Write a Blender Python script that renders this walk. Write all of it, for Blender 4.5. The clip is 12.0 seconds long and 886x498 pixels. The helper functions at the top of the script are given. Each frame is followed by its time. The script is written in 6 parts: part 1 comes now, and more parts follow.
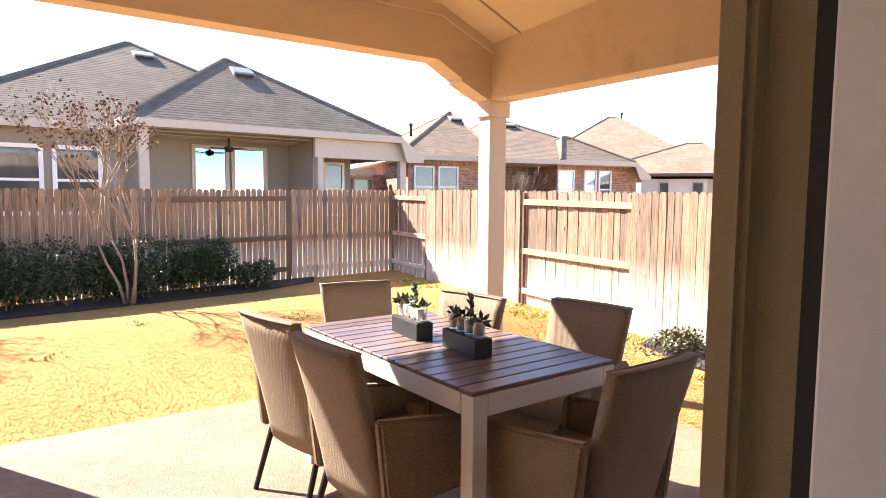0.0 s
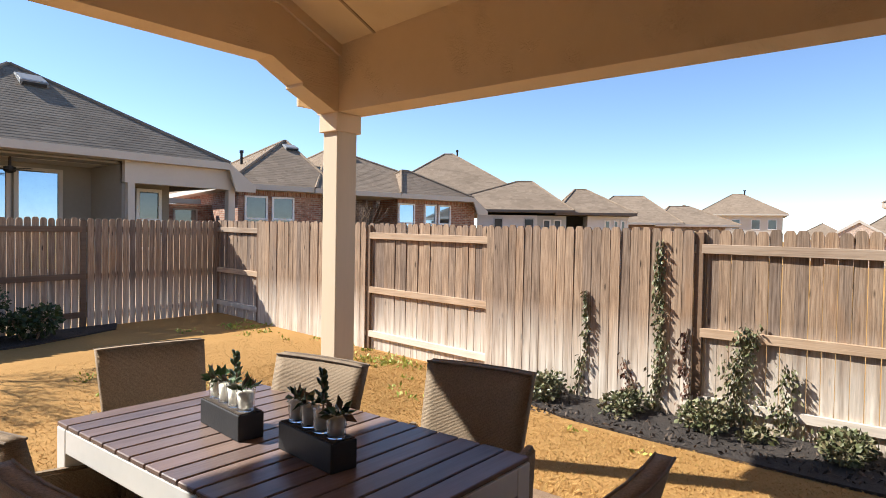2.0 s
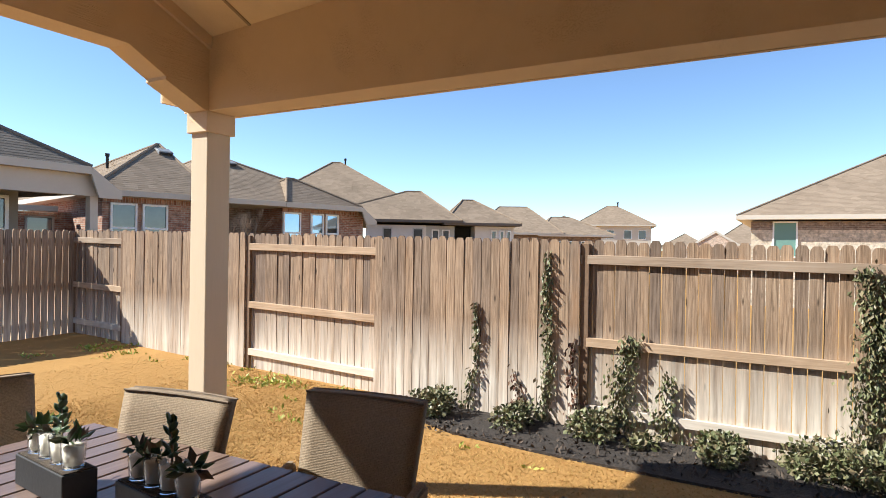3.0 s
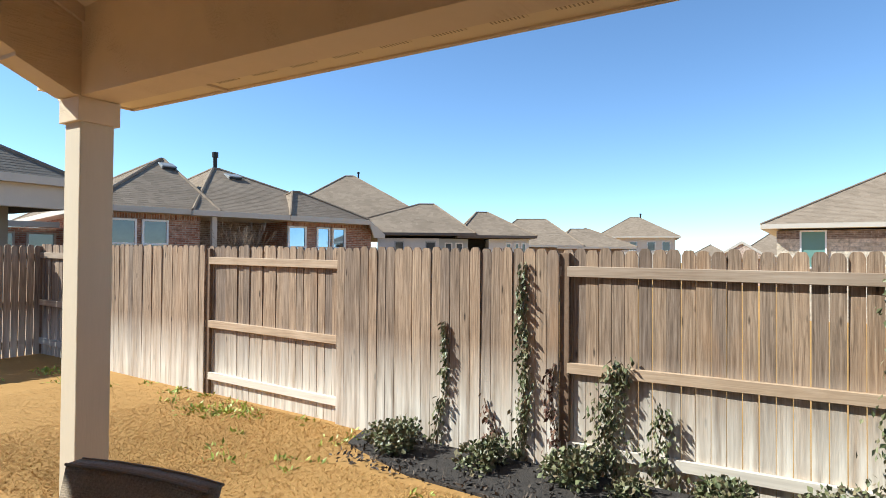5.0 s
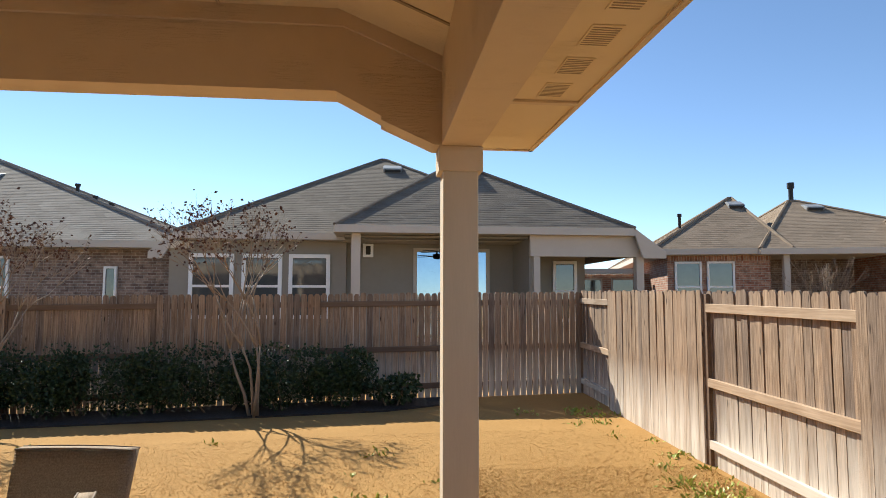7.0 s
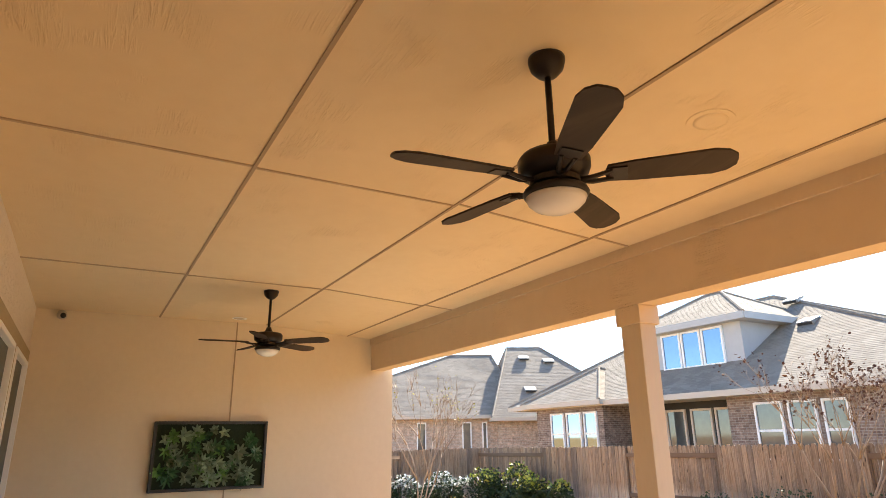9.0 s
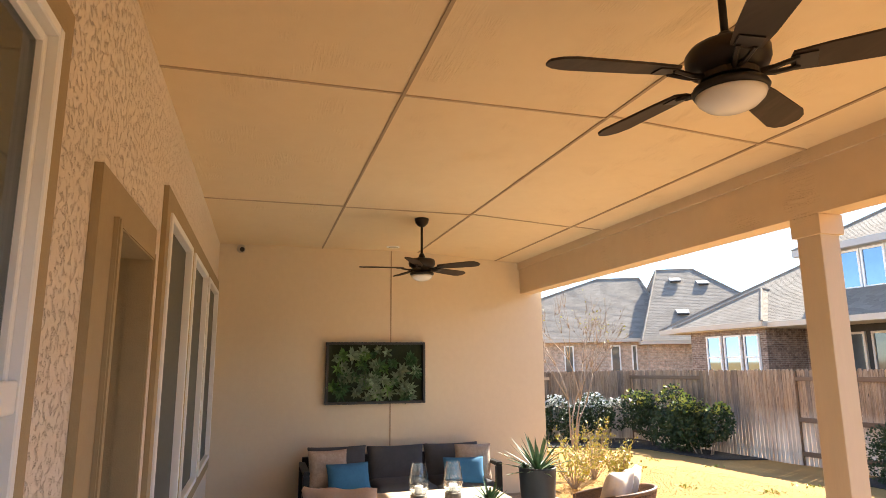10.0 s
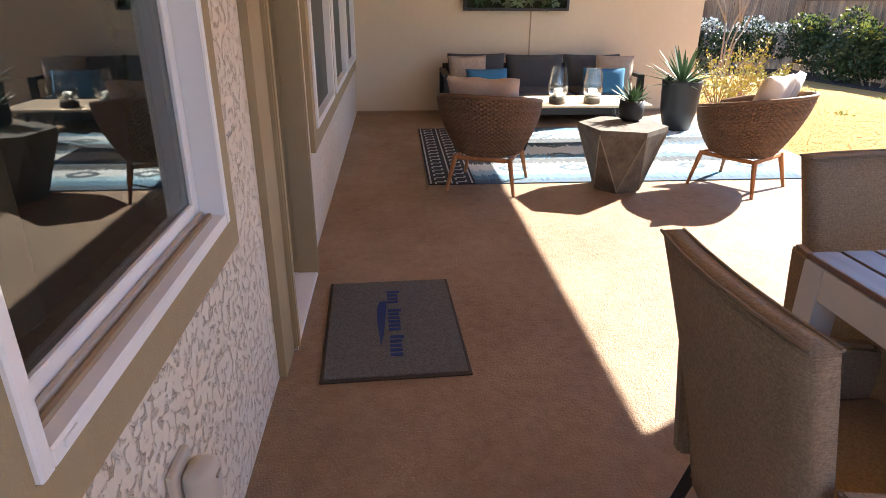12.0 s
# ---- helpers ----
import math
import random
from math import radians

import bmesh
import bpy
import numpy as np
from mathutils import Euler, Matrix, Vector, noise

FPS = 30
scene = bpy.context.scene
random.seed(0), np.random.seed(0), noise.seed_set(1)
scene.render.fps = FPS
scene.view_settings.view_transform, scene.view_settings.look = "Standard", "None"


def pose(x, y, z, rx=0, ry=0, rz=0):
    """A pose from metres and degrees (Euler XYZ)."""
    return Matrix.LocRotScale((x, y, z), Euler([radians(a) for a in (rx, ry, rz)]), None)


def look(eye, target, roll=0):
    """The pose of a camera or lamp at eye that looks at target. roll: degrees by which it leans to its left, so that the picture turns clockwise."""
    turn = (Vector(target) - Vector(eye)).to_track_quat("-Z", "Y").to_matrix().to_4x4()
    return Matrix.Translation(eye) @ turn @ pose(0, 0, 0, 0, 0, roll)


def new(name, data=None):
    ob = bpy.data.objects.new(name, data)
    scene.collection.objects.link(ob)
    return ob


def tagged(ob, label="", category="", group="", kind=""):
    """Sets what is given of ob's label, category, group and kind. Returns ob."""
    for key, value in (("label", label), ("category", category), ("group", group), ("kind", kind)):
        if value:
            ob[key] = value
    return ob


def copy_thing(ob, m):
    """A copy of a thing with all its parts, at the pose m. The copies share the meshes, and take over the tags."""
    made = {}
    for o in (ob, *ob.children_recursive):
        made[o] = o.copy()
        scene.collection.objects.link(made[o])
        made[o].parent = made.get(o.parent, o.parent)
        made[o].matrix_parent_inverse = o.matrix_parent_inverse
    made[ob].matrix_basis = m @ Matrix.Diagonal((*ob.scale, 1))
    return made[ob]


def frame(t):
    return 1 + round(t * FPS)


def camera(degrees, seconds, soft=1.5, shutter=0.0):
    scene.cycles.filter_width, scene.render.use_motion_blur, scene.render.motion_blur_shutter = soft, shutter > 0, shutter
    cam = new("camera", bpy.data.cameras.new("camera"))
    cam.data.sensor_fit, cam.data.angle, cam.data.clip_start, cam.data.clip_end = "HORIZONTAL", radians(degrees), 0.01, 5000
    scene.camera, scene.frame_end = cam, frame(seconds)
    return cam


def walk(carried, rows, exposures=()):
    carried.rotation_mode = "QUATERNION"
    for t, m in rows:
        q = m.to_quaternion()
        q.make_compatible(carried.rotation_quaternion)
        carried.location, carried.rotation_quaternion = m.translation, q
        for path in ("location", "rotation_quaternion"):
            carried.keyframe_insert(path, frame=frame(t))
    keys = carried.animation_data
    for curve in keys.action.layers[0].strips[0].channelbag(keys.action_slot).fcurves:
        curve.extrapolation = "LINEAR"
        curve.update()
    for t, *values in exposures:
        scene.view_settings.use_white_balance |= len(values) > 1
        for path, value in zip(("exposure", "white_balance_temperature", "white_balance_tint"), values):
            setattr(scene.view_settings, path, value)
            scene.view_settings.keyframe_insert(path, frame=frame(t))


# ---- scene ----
cam = camera(71.2, 12.0, soft=0.5)
PATH = [
    (0, (-0.646, -0.225, 1.453), (0.505, 1.402, 1.289), 0.5),
    (0.5, (-0.498, -0.008, 1.467), (0.643, 1.629, 1.338), 0.6),
    (1, (-0.332, 0.14, 1.5), (0.928, 1.689, 1.394), 0.7),
    (1.5, (-0.211, 0.283, 1.476), (1.209, 1.689, 1.39), 0.8),
    (2, (-0.139, 0.508, 1.435), (1.399, 1.786, 1.388), 1.0),
    (2.5, (-0.071, 0.611, 1.456), (1.576, 1.745, 1.421), 0.9),
    (3, (0.059, 0.638, 1.45), (1.799, 1.623, 1.44), 0.9),
    (5, (0.962, 0.548, 1.434), (2.663, 1.599, 1.468), 0.4),
    (5.5, (1.357, 0.505, 1.423), (2.92, 1.752, 1.486), 0.4),
    (6, (1.789, 0.587, 1.497), (3.134, 2.066, 1.57), 0.3),
    (6.5, (2.144, 0.673, 1.482), (3.039, 2.457, 1.603), 0.3),
    (7, (2.357, 0.745, 1.493), (2.568, 2.727, 1.652), 0.1),
    (7.5, (2.388, 0.703, 1.521), (1.795, 2.604, 1.712), -0.2),
    (7.7, (2.344, 0.649, 1.547), (1.438, 2.42, 1.753), -0.3),
    (9.3, (2.143, 0.573, 1.662), (0.444, 1.426, 2.283), -0.6),
    (9.5, (2.136, 0.562, 1.656), (0.406, 1.364, 2.26), -0.5),
    (10, (2.11, 0.526, 1.624), (0.221, 1.075, 1.987), -0.4),
    (10.5, (2.064, 0.506, 1.599), (0.084, 0.785, 1.583), -0.1),
    (11, (2.042, 0.485, 1.522), (0.069, 0.696, 1.275), 0.1),
    (11.5, (2.043, 0.468, 1.432), (0.117, 0.635, 0.923), 0.1),
    (12, (2.054, 0.462, 1.357), (0.214, 0.605, 0.587), 0.3),
]
walk(cam, [(t, look(eye, target, roll)) for t, eye, target, roll in PATH],
     [(0, 2.2, 6450, 17), (0.3, 1.85, 6430, 14), (0.7, 1.3, 6350, 10), (1.2, 1.08, 6250, 10), (3, 1.0, 6030, 6), (5.5, 0.85, 5620, 0), (6.5, 0.76, 5780, 0),
      (7.4, 0.84, 6550, 9), (8.4, 1.45, 6650, 10), (9.3, 2.32, 6850, 8), (10.5, 2.15, 6500, 9), (12, 2.35, 6200, 10)])

# ---- light ----
SUN = Vector((-0.62, 1.075, 1.0)).normalized()
world = bpy.data.worlds.new("sky")
scene.world = world
world.use_nodes = True
wn = world.node_tree.nodes
wbg = wn["Background"]
wsky = wn.new("ShaderNodeTexSky")
wsky.sky_type = "NISHITA"
wsky.sun_disc = False
wsky.altitude = 1800
wsky.sun_elevation = math.asin(SUN.z)
wsky.sun_rotation = math.atan2(SUN.x, SUN.y)
wsky.air_density, wsky.dust_density, wsky.ozone_density = 0.85, 0.0, 1.6
world.node_tree.links.new(wsky.outputs[0], wbg.inputs[0])
wbg.inputs[1].default_value = 0.115
sun = new("sun", bpy.data.lights.new("sun", "SUN"))
sun.data.energy, sun.data.angle, sun.data.color = 5.0, radians(0.53), (1.0, 0.93, 0.82)
sun.matrix_world = look(SUN * 50, (0, 0, 0))


# ---- materials ----
class Mat:
    """A principled material with a few helpers to drive colour, roughness and bump."""

    def __init__(self, name, color=(0.5, 0.5, 0.5), rough=0.6, metal=0.0, spec=0.5):
        self.m = bpy.data.materials.new(name)
        self.m.use_nodes = True
        self.t = self.m.node_tree
        self.b = self.t.nodes["Principled BSDF"]
        self.b.inputs["Base Color"].default_value = (*color, 1)
        self.b.inputs["Roughness"].default_value = rough
        self.b.inputs["Metallic"].default_value = metal
        self.b.inputs["Specular IOR Level"].default_value = spec

    def n(self, kind, **values):
        node = self.t.nodes.new("ShaderNode" + kind)
        for k, v in values.items():
            node.inputs[k.replace("_", " ")].default_value = v
        return node

    def link(self, a, b):
        self.t.links.new(a, b)

    def coord(self, scale=(1, 1, 1), rot=(0, 0, 0), world_space=True):
        out = self.n("NewGeometry").outputs["Position"] if world_space else self.n("TexCoord").outputs["Object"]
        mp = self.n("Mapping")
        mp.inputs["Scale"].default_value = scale
        mp.inputs["Rotation"].default_value = rot
        self.link(out, mp.inputs["Vector"])
        return mp.outputs[0]

    def noise(self, vec, scale, detail=4, rough=0.6, distortion=0.0):
        nd = self.n("TexNoise", Scale=scale, Detail=detail, Roughness=rough, Distortion=distortion)
        self.link(vec, nd.inputs["Vector"])
        return nd.outputs["Fac"]

    def ramp(self, fac, stops):
        r = self.n("ValToRGB")
        els = r.color_ramp.elements
        while len(els) < len(stops):
            els.new(0.5)
        for e, (p, c) in zip(els, stops):
            e.position = p
            e.color = (*c, 1) if len(c) == 3 else c
        self.link(fac, r.inputs[0])
        return r.outputs["Color"]

    def mix(self, fac, a, b, mode="MIX"):
        x = self.t.nodes.new("ShaderNodeMix")
        x.data_type, x.blend_type = "RGBA", mode
        for s, v in ((x.inputs[0], fac), (x.inputs[6], a), (x.inputs[7], b)):
            if isinstance(v, (int, float)):
                s.default_value = v
            elif isinstance(v, tuple):
                s.default_value = (*v, 1)
            else:
                self.link(v, s)
        return x.outputs[2]

    def base(self, c):
        self.link(c, self.b.inputs["Base Color"])
        return self

    def bump(self, h, strength=0.3, dist=0.01):
        bp = self.n("Bump", Strength=strength, Distance=dist)
        self.link(h, bp.inputs["Height"])
        old = self.b.inputs["Normal"]
        if old.is_linked:
            self.link(old.links[0].from_socket, bp.inputs["Normal"])
        self.link(bp.outputs[0], self.b.inputs["Normal"])
        return self


def varied(name, lo, hi, scale=3.0, rough=0.6, metal=0.0, bump=0.0, bscale=60.0, stretch=(1, 1, 1), spec=0.5, per_object=0.0, bdist=0.004, local=False):
    """Colour between lo and hi by noise at two scales, with fine relief."""
    m = Mat(name, lo, rough, metal, spec)
    v = m.coord(stretch, world_space=not local)
    big, fine = m.noise(v, scale, 3), m.noise(v, scale * 9, 5, 0.7)
    c = m.ramp(big, [(0.3, lo), (0.7, hi)])
    c2 = m.ramp(fine, [(0.3, lo), (0.75, hi)])
    c = m.mix(0.45, c, c2)
    if per_object:
        rnd = m.n("ObjectInfo").outputs["Random"]
        dark = m.ramp(rnd, [(0.0, (1 - per_object,) * 3), (1.0, (1 + per_object * 0.4,) * 3)])
        c = m.mix(1.0, c, dark, "MULTIPLY")
    m.base(c)
    if bump:
        m.bump(m.noise(v, bscale, 4), bump, bdist)
    return m.m


def stucco_material(name, lo, hi, depth=0.5):
    """Knockdown stucco: flattened splashes of uneven size over a fine sandy grain."""
    m = Mat(name, lo, 0.9, spec=0.2)
    v = m.coord()
    c = m.mix(0.5, m.ramp(m.noise(v, 0.7, 3), [(0.3, lo), (0.7, hi)]), m.ramp(m.noise(v, 14, 4), [(0.3, lo), (0.7, hi)]))
    m.base(c)
    blobs = m.ramp(m.noise(v, 36, 5, 0.6, 0.5), [(0.34, (0, 0, 0)), (0.47, (1, 1, 1))])
    m.bump(blobs, depth, 0.012)
    m.bump(m.noise(v, 9, 3, 0.6), depth * 0.5, 0.012)
    m.bump(m.noise(v, 230, 3), 0.4, 0.004)
    return m.m


def painted_board(name, lo, hi):
    """Painted textured panel with pressed wood grain in patches."""
    m = Mat(name, lo, 0.75, spec=0.25)
    v = m.coord()
    m.base(m.mix(0.5, m.ramp(m.noise(v, 0.5, 3), [(0.3, lo), (0.7, hi)]), m.ramp(m.noise(v, 9, 3), [(0.3, lo), (0.7, hi)])))
    g = m.coord((1.6, 22, 22))
    patch = m.ramp(m.noise(v, 2.6, 2), [(0.52, (0, 0, 0)), (0.66, (1, 1, 1))])
    grain = m.noise(g, 1.6, 4, 0.6, 2.2)
    h = m.mix(1.0, patch, m.ramp(grain, [(0.45, (0, 0, 0)), (0.6, (1, 1, 1))]), "MULTIPLY")
    m.bump(h, 0.65, 0.005)
    m.bump(m.noise(v, 180, 3), 0.12, 0.002)
    return m.m


def wood_grain(name, lo, mid, hi, along="z", rough=0.8, per_object=0.25, scale=1.0, bleached=None, blotch=0.35, knots=False):
    m = Mat(name, mid, rough, spec=0.25)
    st = {"x": (1.2, 26, 26), "y": (26, 1.2, 26), "z": (26, 26, 1.2)}[along]
    v = m.coord(tuple(s * scale for s in st))
    g = m.noise(v, 1.0, 6, 0.65, 0.8)
    c = m.ramp(g, [(0.25, lo), (0.5, mid), (0.75, hi)])
    w = m.coord((0.9, 0.9, 0.5))
    c = m.mix(blotch, c, m.ramp(m.noise(w, 1.5, 3), [(0.35, lo), (0.7, hi)]))
    rnd = m.n("ObjectInfo").outputs["Random"]
    c = m.mix(1.0, c, m.ramp(rnd, [(0.0, (1 - per_object, 1 - per_object, 1 - per_object * 0.9)), (0.5, (0.97, 0.93, 0.88)), (1.0, (1.12, 1.05, 0.97))]), "MULTIPLY")
    if knots:
        vor = m.n("TexVoronoi", Scale=1.0)
        m.link(m.coord((11, 11, 2.6)), vor.inputs["Vector"])
        spot = m.ramp(vor.outputs["Distance"], [(0.06, (1, 1, 1)), (0.13, (0, 0, 0))])
        c = m.mix(spot, c, tuple(x * 0.55 for x in lo))
        streaks = m.noise(m.coord((90, 90, 2.2)), 1.0, 5, 0.75, 0.3)
        c = m.mix(1.0, c, m.ramp(streaks, [(0.3, (0.6, 0.57, 0.54)), (0.5, (1, 1, 1)), (0.7, (1.22, 1.2, 1.17))]), "MULTIPLY")
        rust = m.ramp(m.noise(m.coord((3.2, 3.2, 0.9)), 1.0, 3), [(0.56, (0, 0, 0)), (0.72, (0.42, 0.42, 0.42))])
        c = m.mix(rust, c, (0.42, 0.235, 0.115))
        m.bump(streaks, 0.5, 0.004)
    if bleached:
        # rain-washed, bleached wood near the ground with a ragged upper edge
        sep = m.n("SeparateXYZ")
        m.link(m.n("NewGeometry").outputs["Position"], sep.inputs[0])
        edge = m.n("MapRange")
        m.link(sep.outputs["Z"], edge.inputs["Value"])
        for k, val in (("From Min", 0.75), ("From Max", 0.15)):
            edge.inputs[k].default_value = val
        streak = m.noise(m.coord((14, 14, 0.9)), 1.0, 4)
        mul = m.n("Math")
        mul.operation = "MULTIPLY"
        m.link(edge.outputs[0], mul.inputs[0])
        m.link(m.ramp(streak, [(0.3, (0.2, 0.2, 0.2)), (0.62, (1, 1, 1))]), mul.inputs[1])
        c = m.mix(mul.outputs[0], c, bleached)
    m.base(c)
    m.bump(g, 0.35, 0.003)
    return m.m


WALL = stucco_material("stucco_beige", (0.75, 0.66, 0.54), (0.83, 0.735, 0.615), 0.9)
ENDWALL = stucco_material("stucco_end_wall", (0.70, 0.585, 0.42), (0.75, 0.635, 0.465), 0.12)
BOARD = painted_board("painted_ceiling_panel", (0.76, 0.605, 0.385), (0.80, 0.65, 0.425))
BEAM = painted_board("painted_beam", (0.68, 0.53, 0.36), (0.73, 0.575, 0.395))
BATTEN = varied("painted_cross_batten", (0.5, 0.375, 0.24), (0.56, 0.42, 0.28), 4, 0.8)
GROOVE = varied("painted_batten", (0.36, 0.26, 0.16), (0.42, 0.31, 0.2), 4, 0.8)
TRIM = varied("olive_brown_trim", (0.34, 0.258, 0.142), (0.40, 0.308, 0.175), 3, 0.75, bump=0.5, bscale=180)
POSTM = varied("painted_post", (0.60, 0.49, 0.35), (0.66, 0.54, 0.39), 2, 0.8, bump=0.25, bscale=30, stretch=(3, 3, 0.4))
WHITE = varied("white_vinyl", (0.83, 0.83, 0.82), (0.87, 0.87, 0.86), 3, 0.4)
BLACK = varied("black_rubber", (0.012, 0.012, 0.012), (0.02, 0.02, 0.02), 5, 0.6)
INTWALL = varied("interior_paint", (0.62, 0.57, 0.5), (0.66, 0.61, 0.54), 2, 0.7)
INTFLOOR = varied("interior_floor", (0.2, 0.14, 0.09), (0.26, 0.18, 0.12), 2, 0.4)
SCREEN = varied("solar_screen", (0.075, 0.08, 0.065), (0.1, 0.105, 0.085), 30, 0.55, bump=0.2, bscale=900, bdist=0.001)
STEEL = varied("brushed_nickel", (0.45, 0.42, 0.38), (0.55, 0.51, 0.46), 9, 0.32, metal=1.0)


def glass_material(name, color, rough=0.0):
    m = Mat(name, color, rough)
    m.b.inputs["Transmission Weight"].default_value = 1.0
    m.b.inputs["IOR"].default_value = 1.5
    return m.m


GLASS = glass_material("window_glass", (0.26, 0.31, 0.29))
CLEAR = glass_material("clear_glass", (0.97, 0.98, 0.98))
SKYGLASS = varied("reflective_window_glass", (0.2, 0.27, 0.36), (0.26, 0.34, 0.44), 0.4, 0.03, metal=1.0)
DARKGLASS = varied("dark_window_glass", (0.05, 0.055, 0.06), (0.09, 0.1, 0.1), 0.6, 0.05, spec=1.0)


def concrete_material():
    m = Mat("stained_concrete", (0.4, 0.25, 0.15), 0.6, spec=0.35)
    v = m.coord()
    lo, hi, pale = (0.215, 0.132, 0.077), (0.41, 0.28, 0.178), (0.58, 0.45, 0.33)
    c = m.mix(0.5, m.ramp(m.noise(v, 0.9, 5, 0.65), [(0.36, lo), (0.62, hi)]), m.ramp(m.noise(v, 16, 5, 0.7), [(0.32, lo), (0.72, hi)]))
    c = m.mix(m.ramp(m.noise(v, 70, 3, 0.7), [(0.62, (0, 0, 0)), (0.72, (0.55, 0.55, 0.55))]), c, pale)
    worn = m.ramp(m.noise(v, 1.7, 4, 0.6), [(0.5, (0, 0, 0)), (0.62, (1, 1, 1))])
    flecks = m.ramp(m.noise(v, 95, 2, 0.5), [(0.6, (0, 0, 0)), (0.66, (0.8, 0.8, 0.8))])
    c = m.mix(m.mix(1.0, worn, flecks, "MULTIPLY"), c, (0.52, 0.36, 0.2))
    m.base(c)
    m.link(m.ramp(m.noise(v, 3, 4), [(0.3, (0.42, 0.42, 0.42)), (0.7, (0.7, 0.7, 0.7))]), m.b.inputs["Roughness"])
    m.bump(m.noise(v, 30, 4, 0.7), 0.6, 0.012)
    m.bump(m.ramp(m.noise(v, 120, 3, 0.7), [(0.45, (0, 0, 0)), (0.62, (1, 1, 1))]), 0.45, 0.004)
    return m.m


CONCRETE = concrete_material()


def lawn_material():
    m = Mat("dormant_lawn", (0.45, 0.3, 0.1), 0.95, spec=0.1)
    v = m.coord()
    lo, hi = (0.33, 0.18, 0.06), (0.48, 0.278, 0.1)
    c = m.mix(0.5, m.ramp(m.noise(v, 0.6, 4), [(0.3, lo), (0.7, hi)]), m.ramp(m.noise(v, 26, 5, 0.75), [(0.28, lo), (0.7, hi)]))
    green = m.ramp(m.noise(v, 1.3, 5, 0.7), [(0.70, (0, 0, 0)), (0.80, (0.2, 0.2, 0.2))])
    c = m.mix(green, c, (0.2, 0.22, 0.045))
    m.base(c)
    m.bump(m.noise(v, 90, 5, 0.8), 0.3, 0.008)
    return m.m


def blade_material(name, stops):
    m = Mat(name, stops[0], 0.85, spec=0.15)
    rnd = m.n("NewGeometry").outputs["Random Per Island"]
    c = m.ramp(rnd, [(i / (len(stops) - 1), s) for i, s in enumerate(stops)])
    v = m.coord()
    c = m.mix(1.0, c, m.ramp(m.noise(v, 0.7, 3), [(0.3, (0.8, 0.78, 0.72)), (0.7, (1.12, 1.1, 1.05))]), "MULTIPLY")
    m.base(c)
    return m.m


LAWN = lawn_material()
BLADES = blade_material("dry_grass_blades", [(0.38, 0.212, 0.07), (0.49, 0.288, 0.1), (0.6, 0.385, 0.155), (0.42, 0.242, 0.084), (0.53, 0.322, 0.12), (0.36, 0.25, 0.078)])
MULCH = varied("dark_mulch", (0.02, 0.015, 0.012), (0.07, 0.055, 0.045), 20, 0.9, bump=0.9, bscale=60, bdist=0.02)
PICKET = wood_grain("weathered_cedar_picket", (0.10, 0.066, 0.045), (0.335, 0.24, 0.168), (0.56, 0.435, 0.325), "z", per_object=0.38, scale=2.2, bleached=(0.76, 0.67, 0.565), blotch=0.18, knots=True)
RAILWOOD = wood_grain("cedar_rail", (0.27, 0.185, 0.12), (0.47, 0.35, 0.245), (0.62, 0.49, 0.37), "y", per_object=0.22, scale=1.6)
BLEACHED = wood_grain("bleached_bottom_rail", (0.5, 0.45, 0.39), (0.68, 0.62, 0.55), (0.78, 0.73, 0.66), "y", per_object=0.1)
# Darker cedar: the shade on back rails and posts is put into the colour.
RAILSHADE = wood_grain("cedar_shade_toned", (0.132, 0.084, 0.054), (0.198, 0.132, 0.090), (0.252, 0.180, 0.126), "x", per_object=0.2)


def shingle_material(name, lo, hi):
    m = Mat(name, lo, 0.95, spec=0.15)
    v = m.coord()
    c = m.mix(0.5, m.ramp(m.noise(v, 0.6, 3), [(0.3, lo), (0.7, hi)]), m.ramp(m.noise(v, 22, 4, 0.8), [(0.3, lo), (0.7, hi)]))
    vor = m.n("TexVoronoi", Scale=3.6)
    m.link(m.coord((1, 1, 2.2)), vor.inputs["Vector"])
    c = m.mix(1.0, c, m.ramp(vor.outputs["Color"], [(0.1, (0.86, 0.85, 0.84)), (0.9, (1.1, 1.1, 1.1))]), "MULTIPLY")
    m.base(c)
    m.bump(m.noise(v, 45, 3), 0.4, 0.01)
    return m.m


ROOF_GREY = shingle_material("grey_brown_shingles", (0.157, 0.128, 0.101), (0.235, 0.194, 0.152))
ROOF_BROWN = shingle_material("tan_brown_shingles", (0.224, 0.168, 0.120), (0.302, 0.230, 0.166))
ROOF_PALE = shingle_material("pale_grey_shingles", (0.235, 0.203, 0.170), (0.335, 0.29, 0.24))


